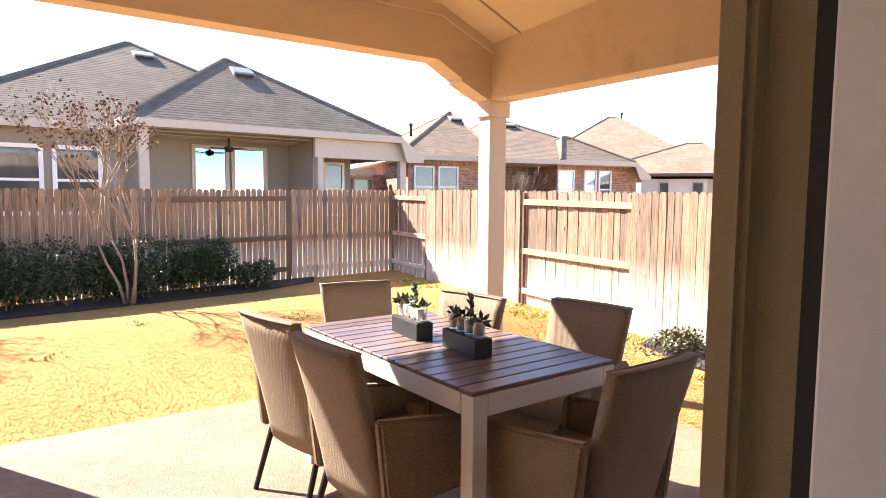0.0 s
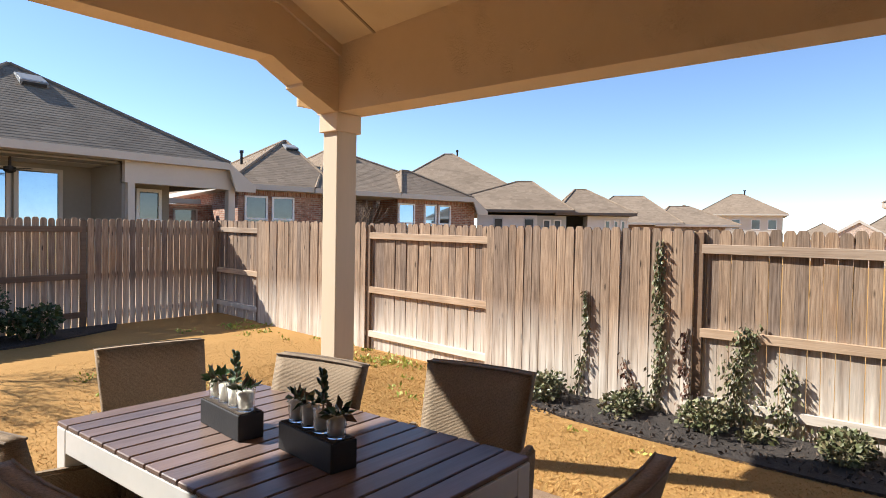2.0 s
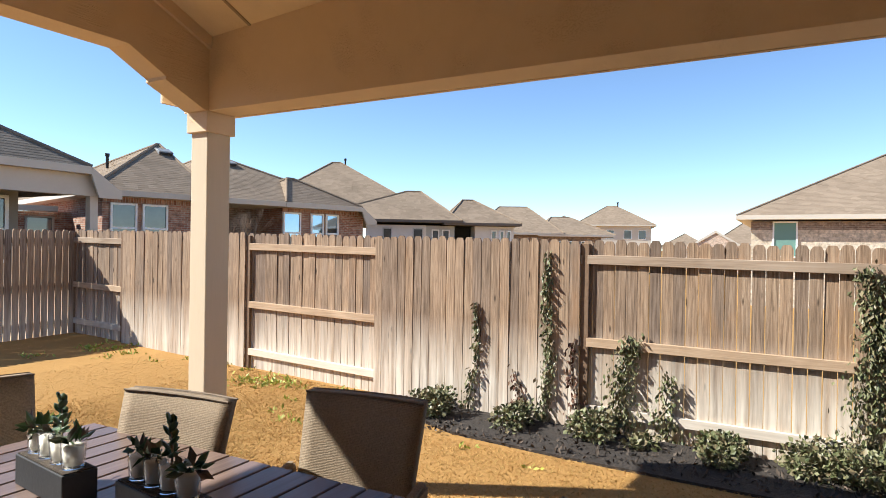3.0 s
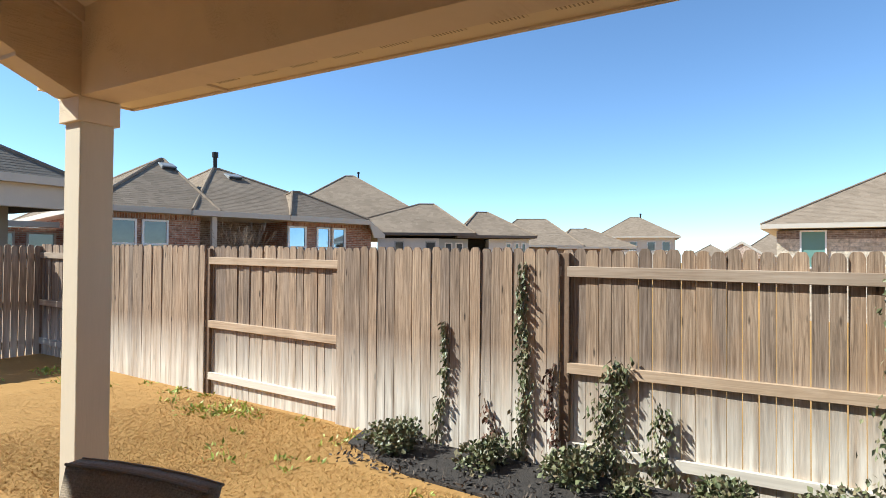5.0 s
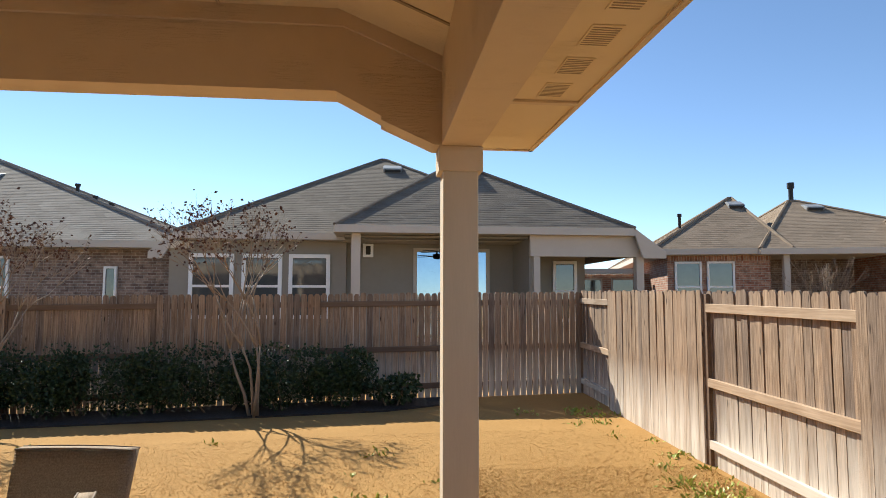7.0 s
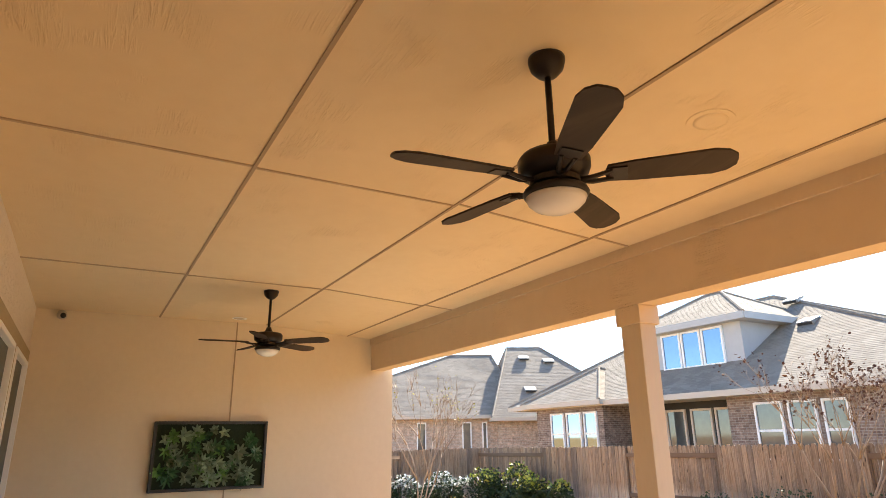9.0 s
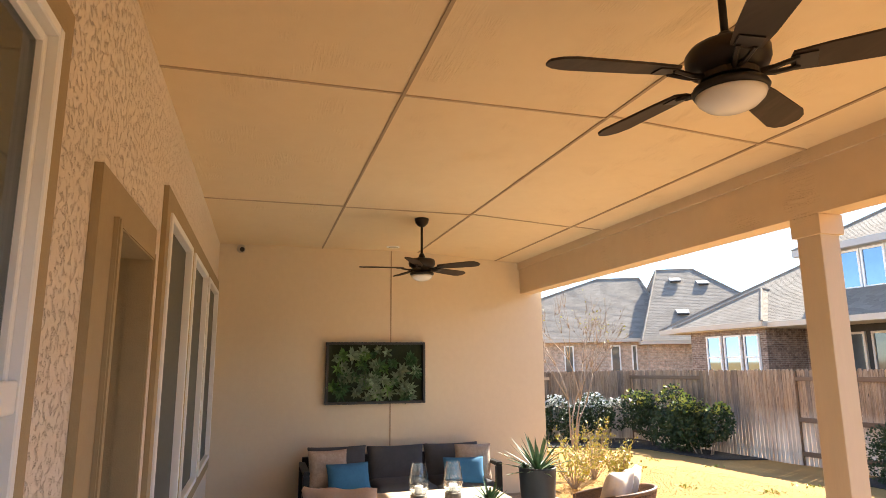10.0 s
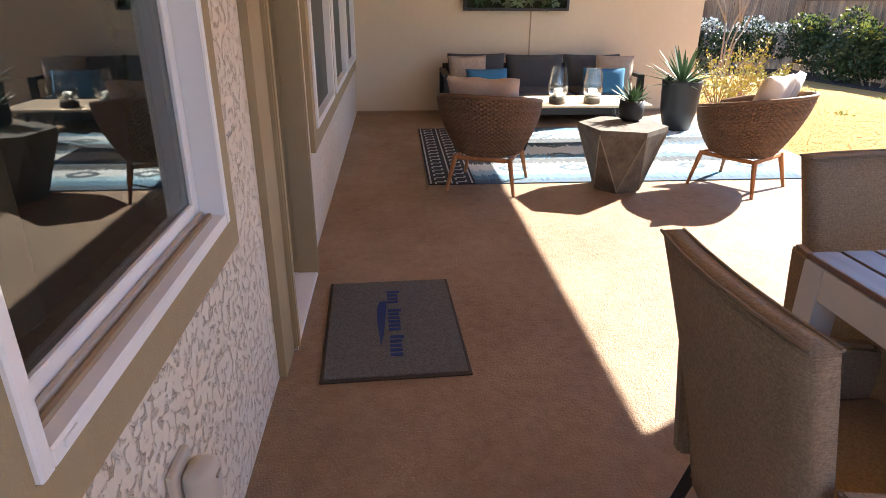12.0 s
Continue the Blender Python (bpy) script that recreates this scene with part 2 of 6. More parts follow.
def brick_material(name, a, b, mortar, w=0.2, h=0.068):
    m = Mat(name, a, 0.9, spec=0.2)
    br = m.n("TexBrick", Scale=1.0)
    br.inputs["Color1"].default_value, br.inputs["Color2"].default_value, br.inputs["Mortar"].default_value = (*a, 1), (*b, 1), (*mortar, 1)
    br.inputs["Mortar Size"].default_value = 0.008
    br.inputs["Brick Width"].default_value, br.inputs["Row Height"].default_value = w, h
    sep, com = m.n("SeparateXYZ"), m.n("CombineXYZ")
    add = m.n("Math")
    m.link(m.n("TexCoord").outputs["Object"], sep.inputs[0])
    m.link(sep.outputs["X"], add.inputs[0])
    m.link(sep.outputs["Y"], add.inputs[1])
    m.link(add.outputs[0], com.inputs["X"])
    m.link(sep.outputs["Z"], com.inputs["Y"])
    m.link(com.outputs[0], br.inputs["Vector"])
    v = m.coord()
    c = m.mix(1.0, br.outputs["Color"], m.ramp(m.noise(v, 7, 3, 0.8), [(0.3, (0.55, 0.55, 0.55)), (0.7, (1.35, 1.3, 1.25))]), "MULTIPLY")
    m.base(c)
    m.bump(br.outputs["Fac"], -0.4, 0.01)
    return m.m


BRICK_RED = brick_material("mixed_red_brick", (0.30, 0.13, 0.085), (0.42, 0.26, 0.19), (0.4, 0.36, 0.31))
BRICK_BROWN = brick_material("brown_grey_brick", (0.17, 0.12, 0.10), (0.30, 0.23, 0.19), (0.33, 0.3, 0.27))
BRICK_PINK = brick_material("pale_pink_brick", (0.50, 0.36, 0.28), (0.58, 0.45, 0.36), (0.55, 0.48, 0.4))
SOLDIER = brick_material("soldier_course_brick", (0.26, 0.11, 0.075), (0.44, 0.28, 0.2), (0.42, 0.38, 0.33), 0.075, 0.24)
STONE_PALE = brick_material("pale_limestone_blocks", (0.52, 0.45, 0.35), (0.64, 0.57, 0.47), (0.5, 0.45, 0.38), 0.42, 0.14)
SIDING_TAUPE = varied("taupe_stucco", (0.27, 0.245, 0.205), (0.31, 0.285, 0.24), 1, 0.9)
SIDING_TRIM = varied("beige_house_trim", (0.52, 0.46, 0.385), (0.57, 0.51, 0.43), 2, 0.7)
SIDING_WHITE = varied("white_painted_brick", (0.62, 0.61, 0.60), (0.72, 0.71, 0.7), 4, 0.8)
SIDING_BLUE = varied("blue_grey_siding", (0.42, 0.44, 0.45), (0.48, 0.5, 0.51), 2, 0.8)
EAVEBROWN = varied("brown_eave_trim", (0.11, 0.09, 0.075), (0.15, 0.125, 0.1), 2, 0.8)
# Near-black colour paints the shade of porch recesses and vent mouths.
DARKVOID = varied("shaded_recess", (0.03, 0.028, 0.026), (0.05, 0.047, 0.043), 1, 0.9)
VENTM = varied("grey_roof_vent", (0.27, 0.27, 0.27), (0.34, 0.34, 0.34), 4, 0.5, metal=0.3)
BRONZE = varied("dark_bronze_metal", (0.018, 0.013, 0.010), (0.03, 0.022, 0.017), 6, 0.45, metal=0.4)


# ---- mesh helpers ----
def bm_box(bm, x0, x1, y0, y1, z0, z1, m=None):
    vs = [bm.verts.new((x, y, z)) for x in (x0, x1) for y in (y0, y1) for z in (z0, z1)]
    if m is not None:
        for v in vs:
            v.co = m @ v.co
    for f in ((0, 1, 3, 2), (4, 6, 7, 5), (0, 4, 5, 1), (2, 3, 7, 6), (0, 2, 6, 4), (1, 5, 7, 3)):
        bm.faces.new([vs[i] for i in f])
    return vs


def box_bm(x0, x1, y0, y1, z0, z1, bevel=0.0, seg=2):
    bm = bmesh.new()
    bm_box(bm, x0, x1, y0, y1, z0, z1)
    if bevel:
        bmesh.ops.bevel(bm, geom=bm.edges[:], offset=bevel, segments=seg, affect="EDGES", profile=0.5)
    return bm


def extrude_poly(pts, axis, a, b):
    """A prism from a polygon in the two other axes, between a and b along axis."""
    bm = bmesh.new()
    put = {"x": lambda p, q: (q, p[0], p[1]), "y": lambda p, q: (p[0], q, p[1]), "z": lambda p, q: (p[0], p[1], q)}[axis]
    lo, hi = [bm.verts.new(put(p, a)) for p in pts], [bm.verts.new(put(p, b)) for p in pts]
    bm.faces.new(lo)
    bm.faces.new(hi[::-1])
    for i in range(len(pts)):
        j = (i + 1) % len(pts)
        bm.faces.new((lo[i], lo[j], hi[j], hi[i]))
    bmesh.ops.recalc_face_normals(bm, faces=bm.faces[:])
    return bm


def lathe(profile, n=24, m=None):
    """A body of revolution about z from (radius, height) pairs."""
    bm = bmesh.new()
    rings = []
    for r, z in profile:
        rings.append([bm.verts.new((max(r, 1e-4) * math.cos(2 * math.pi * i / n), max(r, 1e-4) * math.sin(2 * math.pi * i / n), z)) for i in range(n)])
    for a, b in zip(rings, rings[1:]):
        for i in range(n):
            bm.faces.new((a[i], a[(i + 1) % n], b[(i + 1) % n], b[i]))
    for ring, flip in ((rings[0], True), (rings[-1], False)):
        bm.faces.new(ring[::-1] if flip else ring)
    if m is not None:
        bm.transform(m)
    return bm


def tube(points, radii, n=8):
    """A tapered tube along points."""
    bm = bmesh.new()
    rings = []
    for i, p in enumerate(points):
        p = Vector(p)
        d = (Vector(points[min(i + 1, len(points) - 1)]) - Vector(points[max(i - 1, 0)])).normalized()
        a = d.cross(Vector((0.31, 0.87, 0.38))).normalized()
        b = d.cross(a)
        r = radii[i] if isinstance(radii, (list, tuple)) else radii
        rings.append([bm.verts.new(p + r * (math.cos(2 * math.pi * k / n) * a + math.sin(2 * math.pi * k / n) * b)) for k in range(n)])
    for a, b in zip(rings, rings[1:]):
        for k in range(n):
            bm.faces.new((a[k], a[(k + 1) % n], b[(k + 1) % n], b[k]))
    bm.faces.new(rings[0][::-1])
    bm.faces.new(rings[-1])
    bmesh.ops.recalc_face_normals(bm, faces=bm.faces[:])
    return bm


def join(a, b):
    me = bpy.data.meshes.new("tmp")
    b.to_mesh(me)
    b.free()
    a.from_mesh(me)
    bpy.data.meshes.remove(me)
    return a


def mesh_of(name, bm, mat, smooth=False):
    me = bpy.data.meshes.new(name)
    bm.to_mesh(me)
    bm.free()
    me.materials.append(mat)
    if smooth:
        me.polygons.foreach_set("use_smooth", [True] * len(me.polygons))
    return me


def thing(name, label, category, at=(0, 0, 0), turn=0.0, group="", kind=""):
    ob = new(name)
    ob.empty_display_size = 0.1
    ob.matrix_basis = pose(*at, 0, 0, turn)
    return tagged(ob, label, category, group, kind)


def part(name, bm, material, parent, label="", smooth=False, at=None):
    ob = new(name, mesh_of(name, bm, material, smooth))
    ob.parent = parent
    if at is not None:
        ob.matrix_basis = at
    return tagged(ob, label)


def solid(name, bm, material, label, category, kind="", smooth=False, group=""):
    return tagged(new(name, mesh_of(name, bm, material, smooth)), label, category, group, kind)


def structure(name, bm, material, label, category="", smooth=False):
    return solid(name, bm, material, label, category or name.split("_")[0], "structure", smooth)


def piece(name, mesh, parent, m):
    ob = new(name, mesh)
    ob.parent = parent
    ob.matrix_basis = m
    return ob


# ---- ground ----
def ground_z(x, y):
    s = min(max((y - 3.1) / 7.1, 0), 1)
    near = -0.10 - 0.11 * min(max((x - 3.2) / 2.3, 0), 1) - 0.012 * min(max(-x - 5, 0), 8)
    far = 0.03 + 0.0243 * (min(max(x, -13.5), 5.5) - 5.5)
    return near + (far - near) * s - 0.35 * min(max((y - 10.6) / 3, 0), 1) - 0.5 * min(max((x - 5.9) / 4, 0), 1)


def make_ground():
    xs = [-900, -300, -120, -60, -35, -24] + list(np.arange(-18, 14.01, 0.5)) + [18, 24, 35, 60, 120, 300, 900]
    ys = [-900, -300, -120, -60, -25, -12] + list(np.arange(-8, 14.01, 0.5)) + [18, 24, 35, 60, 120, 300, 900]
    verts = [(x, y, ground_z(x, y)) for y in ys for x in xs]
    n = len(xs)
    faces = [(j * n + i, j * n + i + 1, (j + 1) * n + i + 1, (j + 1) * n + i) for j in range(len(ys) - 1) for i in range(n - 1)]
    me = bpy.data.meshes.new("ground")
    me.from_pydata(verts, [], faces)
    me.materials.append(LAWN)
    me.polygons.foreach_set("use_smooth", [True] * len(me.polygons))
    tagged(new("ground", me), "golden dormant lawn ground with a few green weeds", "lawn", kind="structure")


make_ground()

# ---- patio slab ----
structure("patio", box_bm(-5.7, 2.9, -0.2, 4.1, -0.3, 0.0, 0.012), CONCRETE, "brown stained concrete patio slab with light stipple", "patio")

# ---- house: walls, door, windows ----
def wall_with_openings(x0, x1, y0, y1, z0, z1, holes):
    """A wall along x whose openings go right through it."""
    bm = bmesh.new()
    xs = sorted({x0, x1, *[h[0] for h in holes], *[h[1] for h in holes]})
    zs = sorted({z0, z1, *[h[2] for h in holes], *[h[3] for h in holes]})
    solid_cell = lambda i, k: 0 <= i < len(xs) - 1 and 0 <= k < len(zs) - 1 and not any(
        h[0] <= (xs[i] + xs[i + 1]) / 2 <= h[1] and h[2] <= (zs[k] + zs[k + 1]) / 2 <= h[3] for h in holes)
    for i in range(len(xs) - 1):
        for k in range(len(zs) - 1):
            if not solid_cell(i, k):
                continue
            a, b, c, d = xs[i], xs[i + 1], zs[k], zs[k + 1]
            quads = [[(a, y1, c), (a, y1, d), (b, y1, d), (b, y1, c)], [(a, y0, c), (b, y0, c), (b, y0, d), (a, y0, d)]]
            if not solid_cell(i - 1, k):
                quads.append([(a, y0, c), (a, y0, d), (a, y1, d), (a, y1, c)])
            if not solid_cell(i + 1, k):
                quads.append([(b, y0, c), (b, y1, c), (b, y1, d), (b, y0, d)])
            if not solid_cell(i, k - 1):
                quads.append([(a, y0, c), (a, y1, c), (b, y1, c), (b, y0, c)])
            if not solid_cell(i, k + 1):
                quads.append([(a, y0, d), (b, y0, d), (b, y1, d), (a, y1, d)])
            for q in quads:
                bm.faces.new([bm.verts.new(p) for p in q])
    bmesh.ops.remove_doubles(bm, verts=bm.verts[:], dist=1e-5)
    return bm


CEIL = 3.03
DOOR = (-0.905, -0.155, 0.0, 2.12)
NEAR_WIN = (0.53, 1.45, 0.81, 2.42)
FAR_WINS = [(-2.47, -1.40, 0.65, 2.43), (-3.80, -2.66, 0.65, 2.43), (-5.20, -3.99, 0.65, 2.43)]
structure("wall_house", wall_with_openings(-5.5, 2.9, -0.18, 0.0, 0.0, CEIL, [DOOR, NEAR_WIN, *FAR_WINS]), WALL,
          "beige knockdown stucco house wall beside the patio", "wall")
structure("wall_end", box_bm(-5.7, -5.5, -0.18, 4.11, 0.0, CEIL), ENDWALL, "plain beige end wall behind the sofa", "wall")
structure("trim_wall_joint", box_bm(-5.5, -5.494, 2.047, 2.062, 0.0, CEIL), GROOVE, "vertical control joint in the end wall", "trim")
structure("baseboard_end", box_bm(-5.5, -5.488, 0.0, 4.1, 0.0, 0.022), GROOVE, "dark seam at the foot of the end wall", "baseboard")

# interior behind the wall
structure("floor_room", box_bm(-5.5, 2.9, -4.2, -0.18, -0.2, 0.0), INTFLOOR, "dark interior floor", "floor")
structure("wall_room_back", box_bm(-5.7, 3.1, -4.4, -4.2, -0.2, CEIL), INTWALL, "interior back wall in shade", "wall")
# opening added out of view so sunlight brightens the room and door leaf
rs = wall_with_openings(-4.2, -0.18, -0.1, 0.1, -0.2, CEIL, [(-3.4, -1.4, 0.5, 2.3)])
rs.transform(pose(-5.6, 0, 0, 0, 0, 90))
structure("wall_room_side", rs, INTWALL, "interior side wall with an added opening for daylight", "wall")
structure("wall_room_near", box_bm(2.9, 3.1, -4.2, -0.0, -0.2, CEIL), INTWALL, "side wall of the house", "wall")
structure("ceiling_room", box_bm(-5.7, 3.1, -4.4, -0.18, CEIL, CEIL + 0.1), INTWALL, "interior ceiling", "ceiling")


def frame_bm(x0, x1, z0, z1, w, y0, y1, bevel=0.004):
    bm = bmesh.new()
    for a, b, c, d in ((x0, x0 + w, z0, z1), (x1 - w, x1, z0, z1), (x0 + w, x1 - w, z0, z0 + w), (x0 + w, x1 - w, z1 - w, z1)):
        bm_box(bm, a, b, y0, y1, c, d)
    if bevel:
        bmesh.ops.bevel(bm, geom=bm.edges[:], offset=bevel, segments=1, affect="EDGES")
    return bm


# door: casing, jambs, seal, open leaf
door = thing("door_1", "olive brown framed patio door swung open inward", "door", (-0.5, 0, 0), kind="structure")
O = Matrix.Translation((0.5, 0, 0))
x0, x1, _, zt = DOOR
cas = bmesh.new()
bm_box(cas, x0 - 0.1, x0, -0.001, 0.028, 0.0, zt + 0.13)
bm_box(cas, x1, x1 + 0.19, -0.001, 0.028, 0.0, zt + 0.13)
bm_box(cas, x0, x1, -0.001, 0.028, zt, zt + 0.13)
part("door_casing", cas, TRIM, door, "olive brown stucco casing", at=O)
mould = bmesh.new()
bm_box(mould, x0, x0 + 0.035, -0.06, 0.05, 0.0, zt)
bm_box(mould, x1 - 0.045, x1, 0.02, 0.05, 0.0, zt)
bm_box(mould, x0 + 0.035, x1 - 0.035, -0.06, 0.05, zt - 0.035, zt)
bmesh.ops.bevel(mould, geom=mould.edges[:], offset=0.006, segments=2, affect="EDGES")
part("brick_mould", mould, TRIM, door, at=O)
jam = bmesh.new()
bm_box(jam, x0, x0 + 0.03, -0.18, -0.06, 0.0, zt)
bm_box(jam, x1 - 0.022, x1, -0.015, 0.02, 0.0, zt)
bm_box(jam, x0 + 0.03, x1 - 0.03, -0.18, -0.06, zt - 0.03, zt)
part("door_jamb", jam, TRIM, door, at=O)
part("weather_strip", box_bm(x1 - 0.03, x1, -0.03, -0.016, 0.0, zt - 0.03), BLACK, door, "black rubber door seal", at=O)
sill = box_bm(x0, x1, -0.18, 0.045, 0.0, 0.022, 0.005)
part("threshold", sill, WHITE, door, "worn pale metal threshold", at=O)
leaf = part("door_leaf", box_bm(x1 - 0.045, x1 - 0.002, -0.9, -0.034, 0.024, zt - 0.035, 0.003), WHITE, door, "white painted door leaf", at=O)
kn = lathe([(0.0, -0.035), (0.028, -0.033), (0.03, -0.01), (0.014, 0.0), (0.012, 0.03), (0.032, 0.033), (0.032, 0.04)], 20)
part("door_knob", kn, STEEL, leaf, "brushed nickel knob", smooth=True, at=pose(x1 - 0.09, -0.83, 1.0, 0, 90, 0))
part("deadbolt", lathe([(0.0, -0.012), (0.02, -0.012), (0.03, 0.0), (0.03, 0.014)], 20), STEEL, leaf, "brushed nickel deadbolt", smooth=True, at=pose(x1 - 0.06, -0.83, 1.15, 0, 90, 0))

# near window: casing, vinyl frame, two sashes, panes
wx0, wx1, wz0, wz1 = NEAR_WIN
win = thing("window_1", "white vinyl single-hung window in an olive stucco casing", "window", (1.0, 0, 0.7), kind="structure")
O = Matrix.Translation((-1.0, 0, -0.7))
part("window_casing", frame_bm(wx0 - 0.09, wx1 + 0.09, wz0 - 0.09, wz1 + 0.09, 0.09, -0.002, 0.026, 0), TRIM, win, "olive brown stucco casing", at=O)
part("window_frame", frame_bm(wx0, wx1, wz0, wz1, 0.03, -0.1, 0.036, 0.004), WHITE, win, at=O)
part("upper_sash", frame_bm(wx0 + 0.035, wx1 - 0.035, 1.56, wz1 - 0.035, 0.022, -0.03, 0.012, 0.003), WHITE, win, at=O)
part("meeting_rail", box_bm(wx0 + 0.03, wx1 - 0.03, -0.045, 0.03, 1.523, 1.594, 0.005), WHITE, win, at=O)
low = part("lower_sash", frame_bm(wx0 + 0.035, wx1 - 0.035, wz0 + 0.035, 1.53, 0.036, -0.058, -0.026, 0.003), WHITE, win, at=O)
part("sash_track", box_bm(wx0 + 0.05, wx1 - 0.05, -0.022, -0.012, wz0 + 0.029, wz0 + 0.045), SIDING_TRIM, win, "tan weather track in the sill", at=O)
part("sash_track", box_bm(wx0 + 0.05, wx1 - 0.05, -0.004, 0.006, wz0 + 0.029, wz0 + 0.04), GROOVE, win, "brown weather track in the sill", at=O)
part("weep_cover", box_bm(wx1 - 0.09, wx1 - 0.055, 0.035, 0.039, wz0 + 0.012, wz0 + 0.024, 0.001), WHITE, win, at=O)
for n, (a, b, y) in enumerate(((1.57, wz1 - 0.05, -0.008), (wz0 + 0.06, 1.5, -0.04))):
    pane = part("pane", box_bm(wx0 + 0.05, wx1 - 0.05, y, y + 0.004, a, b), GLASS, win, "clear reflective glass pane", at=O)
    pane.visible_shadow = False

# far triple window under one casing
big = thing("window_2", "triple white-framed window with dark solar screens", "window", (-3.3, 0, 0.6), kind="structure")
O = Matrix.Translation((3.3, 0, -0.6))
cas = wall_with_openings(-5.33, -1.29, -0.002, 0.026, 0.54, 2.55, FAR_WINS)
part("window_casing", cas, TRIM, big, "olive brown stucco casing", at=O)
for a, b, c, d in FAR_WINS:
    fr = part("window_frame", frame_bm(a, b, c, d, 0.04, -0.05, 0.04, 0.004), WHITE, big, at=O)
    part("solar_screen", box_bm(a + 0.04, b - 0.04, -0.012, -0.006, c + 0.04, d - 0.04), SCREEN, big, "dark woven solar screen", at=O)

# ---- patio roof: ceiling, beams, soffit, posts ----
FALL_FROM, FALL = 2.405, 0.0664


def fall(bm):
    """Lets the front panels of the ceiling fall gently towards the beam."""
    for v in bm.verts:
        v.co.z -= FALL * max(0.0, v.co.y - FALL_FROM)
    return bm


ce = bmesh.new()
for ya, yb in ((0.0, FALL_FROM), (FALL_FROM, 4.02)):
    bm_box(ce, -5.5, 2.15, ya, yb, CEIL, CEIL + 0.06)
    join(ce, extrude_poly([(2.15, CEIL), (2.72, 2.79), (2.72, 2.87), (2.15, CEIL + 0.08)], "y", ya, yb))
structure("ceiling", fall(ce), BOARD, "tan painted patio ceiling of large textured panels", "ceiling")
bt, bx = bmesh.new(), bmesh.new()
for y in (1.19, 2.405, 3.455):
    bm_box(bt, -5.5, 2.15, y - 0.009, y + 0.009, CEIL - 0.007, CEIL)
for row, (ya, yb) in enumerate(((0.0, 1.181), (1.199, 2.396), (2.414, 3.446), (3.464, 3.776))):
    for x, steps in ((-3.36, (0.0, -0.022, 0.0, 0.04)), (-0.895, (0.0, -0.016, 0.02, 0.06)), (1.53, (0.0, 0.0, 0.02, 0.04))):
        xx = x + steps[row]
        bm_box(bx, xx - 0.007, xx + 0.007, ya, yb, CEIL - 0.008, CEIL)
join(bt, extrude_poly([(2.15, CEIL), (2.72, 2.79), (2.72, 2.783), (2.15, CEIL - 0.007)], "y", 3.446, 3.464))
structure("trim_ceiling_battens", fall(bx), BATTEN, "thin painted cross battens between ceiling panels", "trim")
structure("trim_ceiling_joints", fall(bt), GROOVE, "dark narrow joints between ceiling panels", "trim")

beam = [(-5.5, 2.525), (2.14, 2.525), (2.37, 2.405), (2.37, 2.385), (2.64, 2.265), (2.675, 2.265), (2.675, 2.715), (2.175, 2.937), (-5.5, 2.937)]
structure("beam_front", extrude_poly(beam, "y", 3.80, 3.98), BEAM, "tan boxed front beam with an angled knee at its end", "beam")
ledge = [(-5.5, 2.853), (2.175, 2.853), (2.675, 2.64), (2.675, 2.718), (2.175, 2.939), (-5.5, 2.939)]
structure("trim_beam_ledge", extrude_poly(ledge, "y", 3.776, 3.799), BEAM, "tan trim board along the top of the front beam", "trim")
structure("beam_side", box_bm(2.675, 2.88, 0.0, 4.03, 2.265, 2.86, 0.003), BEAM, "tan boxed side beam", "beam")
so = box_bm(2.88, 3.245, -0.5, 4.28, 2.375, 2.405)
structure("soffit", so, BOARD, "tan painted eave soffit", "soffit")
structure("trim_soffit_batten", box_bm(2.885, 3.245, 3.375, 3.41, 2.362, 2.376), BEAM, "narrow batten across the soffit", "trim")
structure("fascia", box_bm(3.245, 3.27, -0.5, 4.30, 2.365, 2.6), BEAM, "tan eave fascia board", "fascia")
structure("fascia_end", box_bm(2.70, 3.27, 4.28, 4.30, 2.365, 2.75), BEAM, "tan return at the end of the eave", "fascia")
for i in range(9):
    yc = 3.24 - 0.273 * i
    vent = thing("soffit_vent", "slotted vent in the painted soffit", "vent", (3.095, yc, 2.375), group="soffit vents")
    part("vent_frame", box_bm(-0.055, 0.055, -0.085, 0.085, -0.004, 0.0, 0.001), BOARD, vent)
    for k in range(9):
        yy = -0.068 + k * 0.017
        part("vent_slot", box_bm(-0.048, 0.048, yy - 0.003, yy + 0.003, -0.0055, -0.0042), GROOVE, vent)
roof = extrude_poly([(-4.6, 5.6), (4.02, CEIL + 0.09), (4.02, CEIL + 0.2), (-4.6, 5.75)], "x", -6.2, 2.75)
structure("roof", roof, ROOF_GREY, "grey shingled patio roof", "roof")
structure("roof_side", extrude_poly([(3.275, 2.6), (2.74, 2.92), (2.74, 3.05), (3.275, 2.7)], "y", -0.5, 4.30), ROOF_GREY, "grey shingled side eave", "roof")
structure("wall_gable", extrude_poly([(0.0, CEIL), (3.98, CEIL), (3.98, CEIL + 0.08), (0.0, 4.25)], "x", 2.66, 2.74), BEAM, "tan side gable above the beam", "wall")


def make_post(x, y, z0, top, label):
    ob = thing("post", label, "post", (x, y, z0), group="patio posts")
    part("shaft", box_bm(-0.09, 0.09, -0.075, 0.075, 0, top - z0 - 0.12, 0.006), POSTM, ob)
    part("capital", box_bm(-0.112, 0.112, -0.095, 0.095, top - z0 - 0.128, top - z0, 0.004), BEAM, ob)
    return ob


make_post(2.775, 3.895, 0.0, 2.264, "beige painted corner post under the side beam")
make_post(-0.935, 3.895, 0.0, 2.524, "beige painted middle post under the front beam")


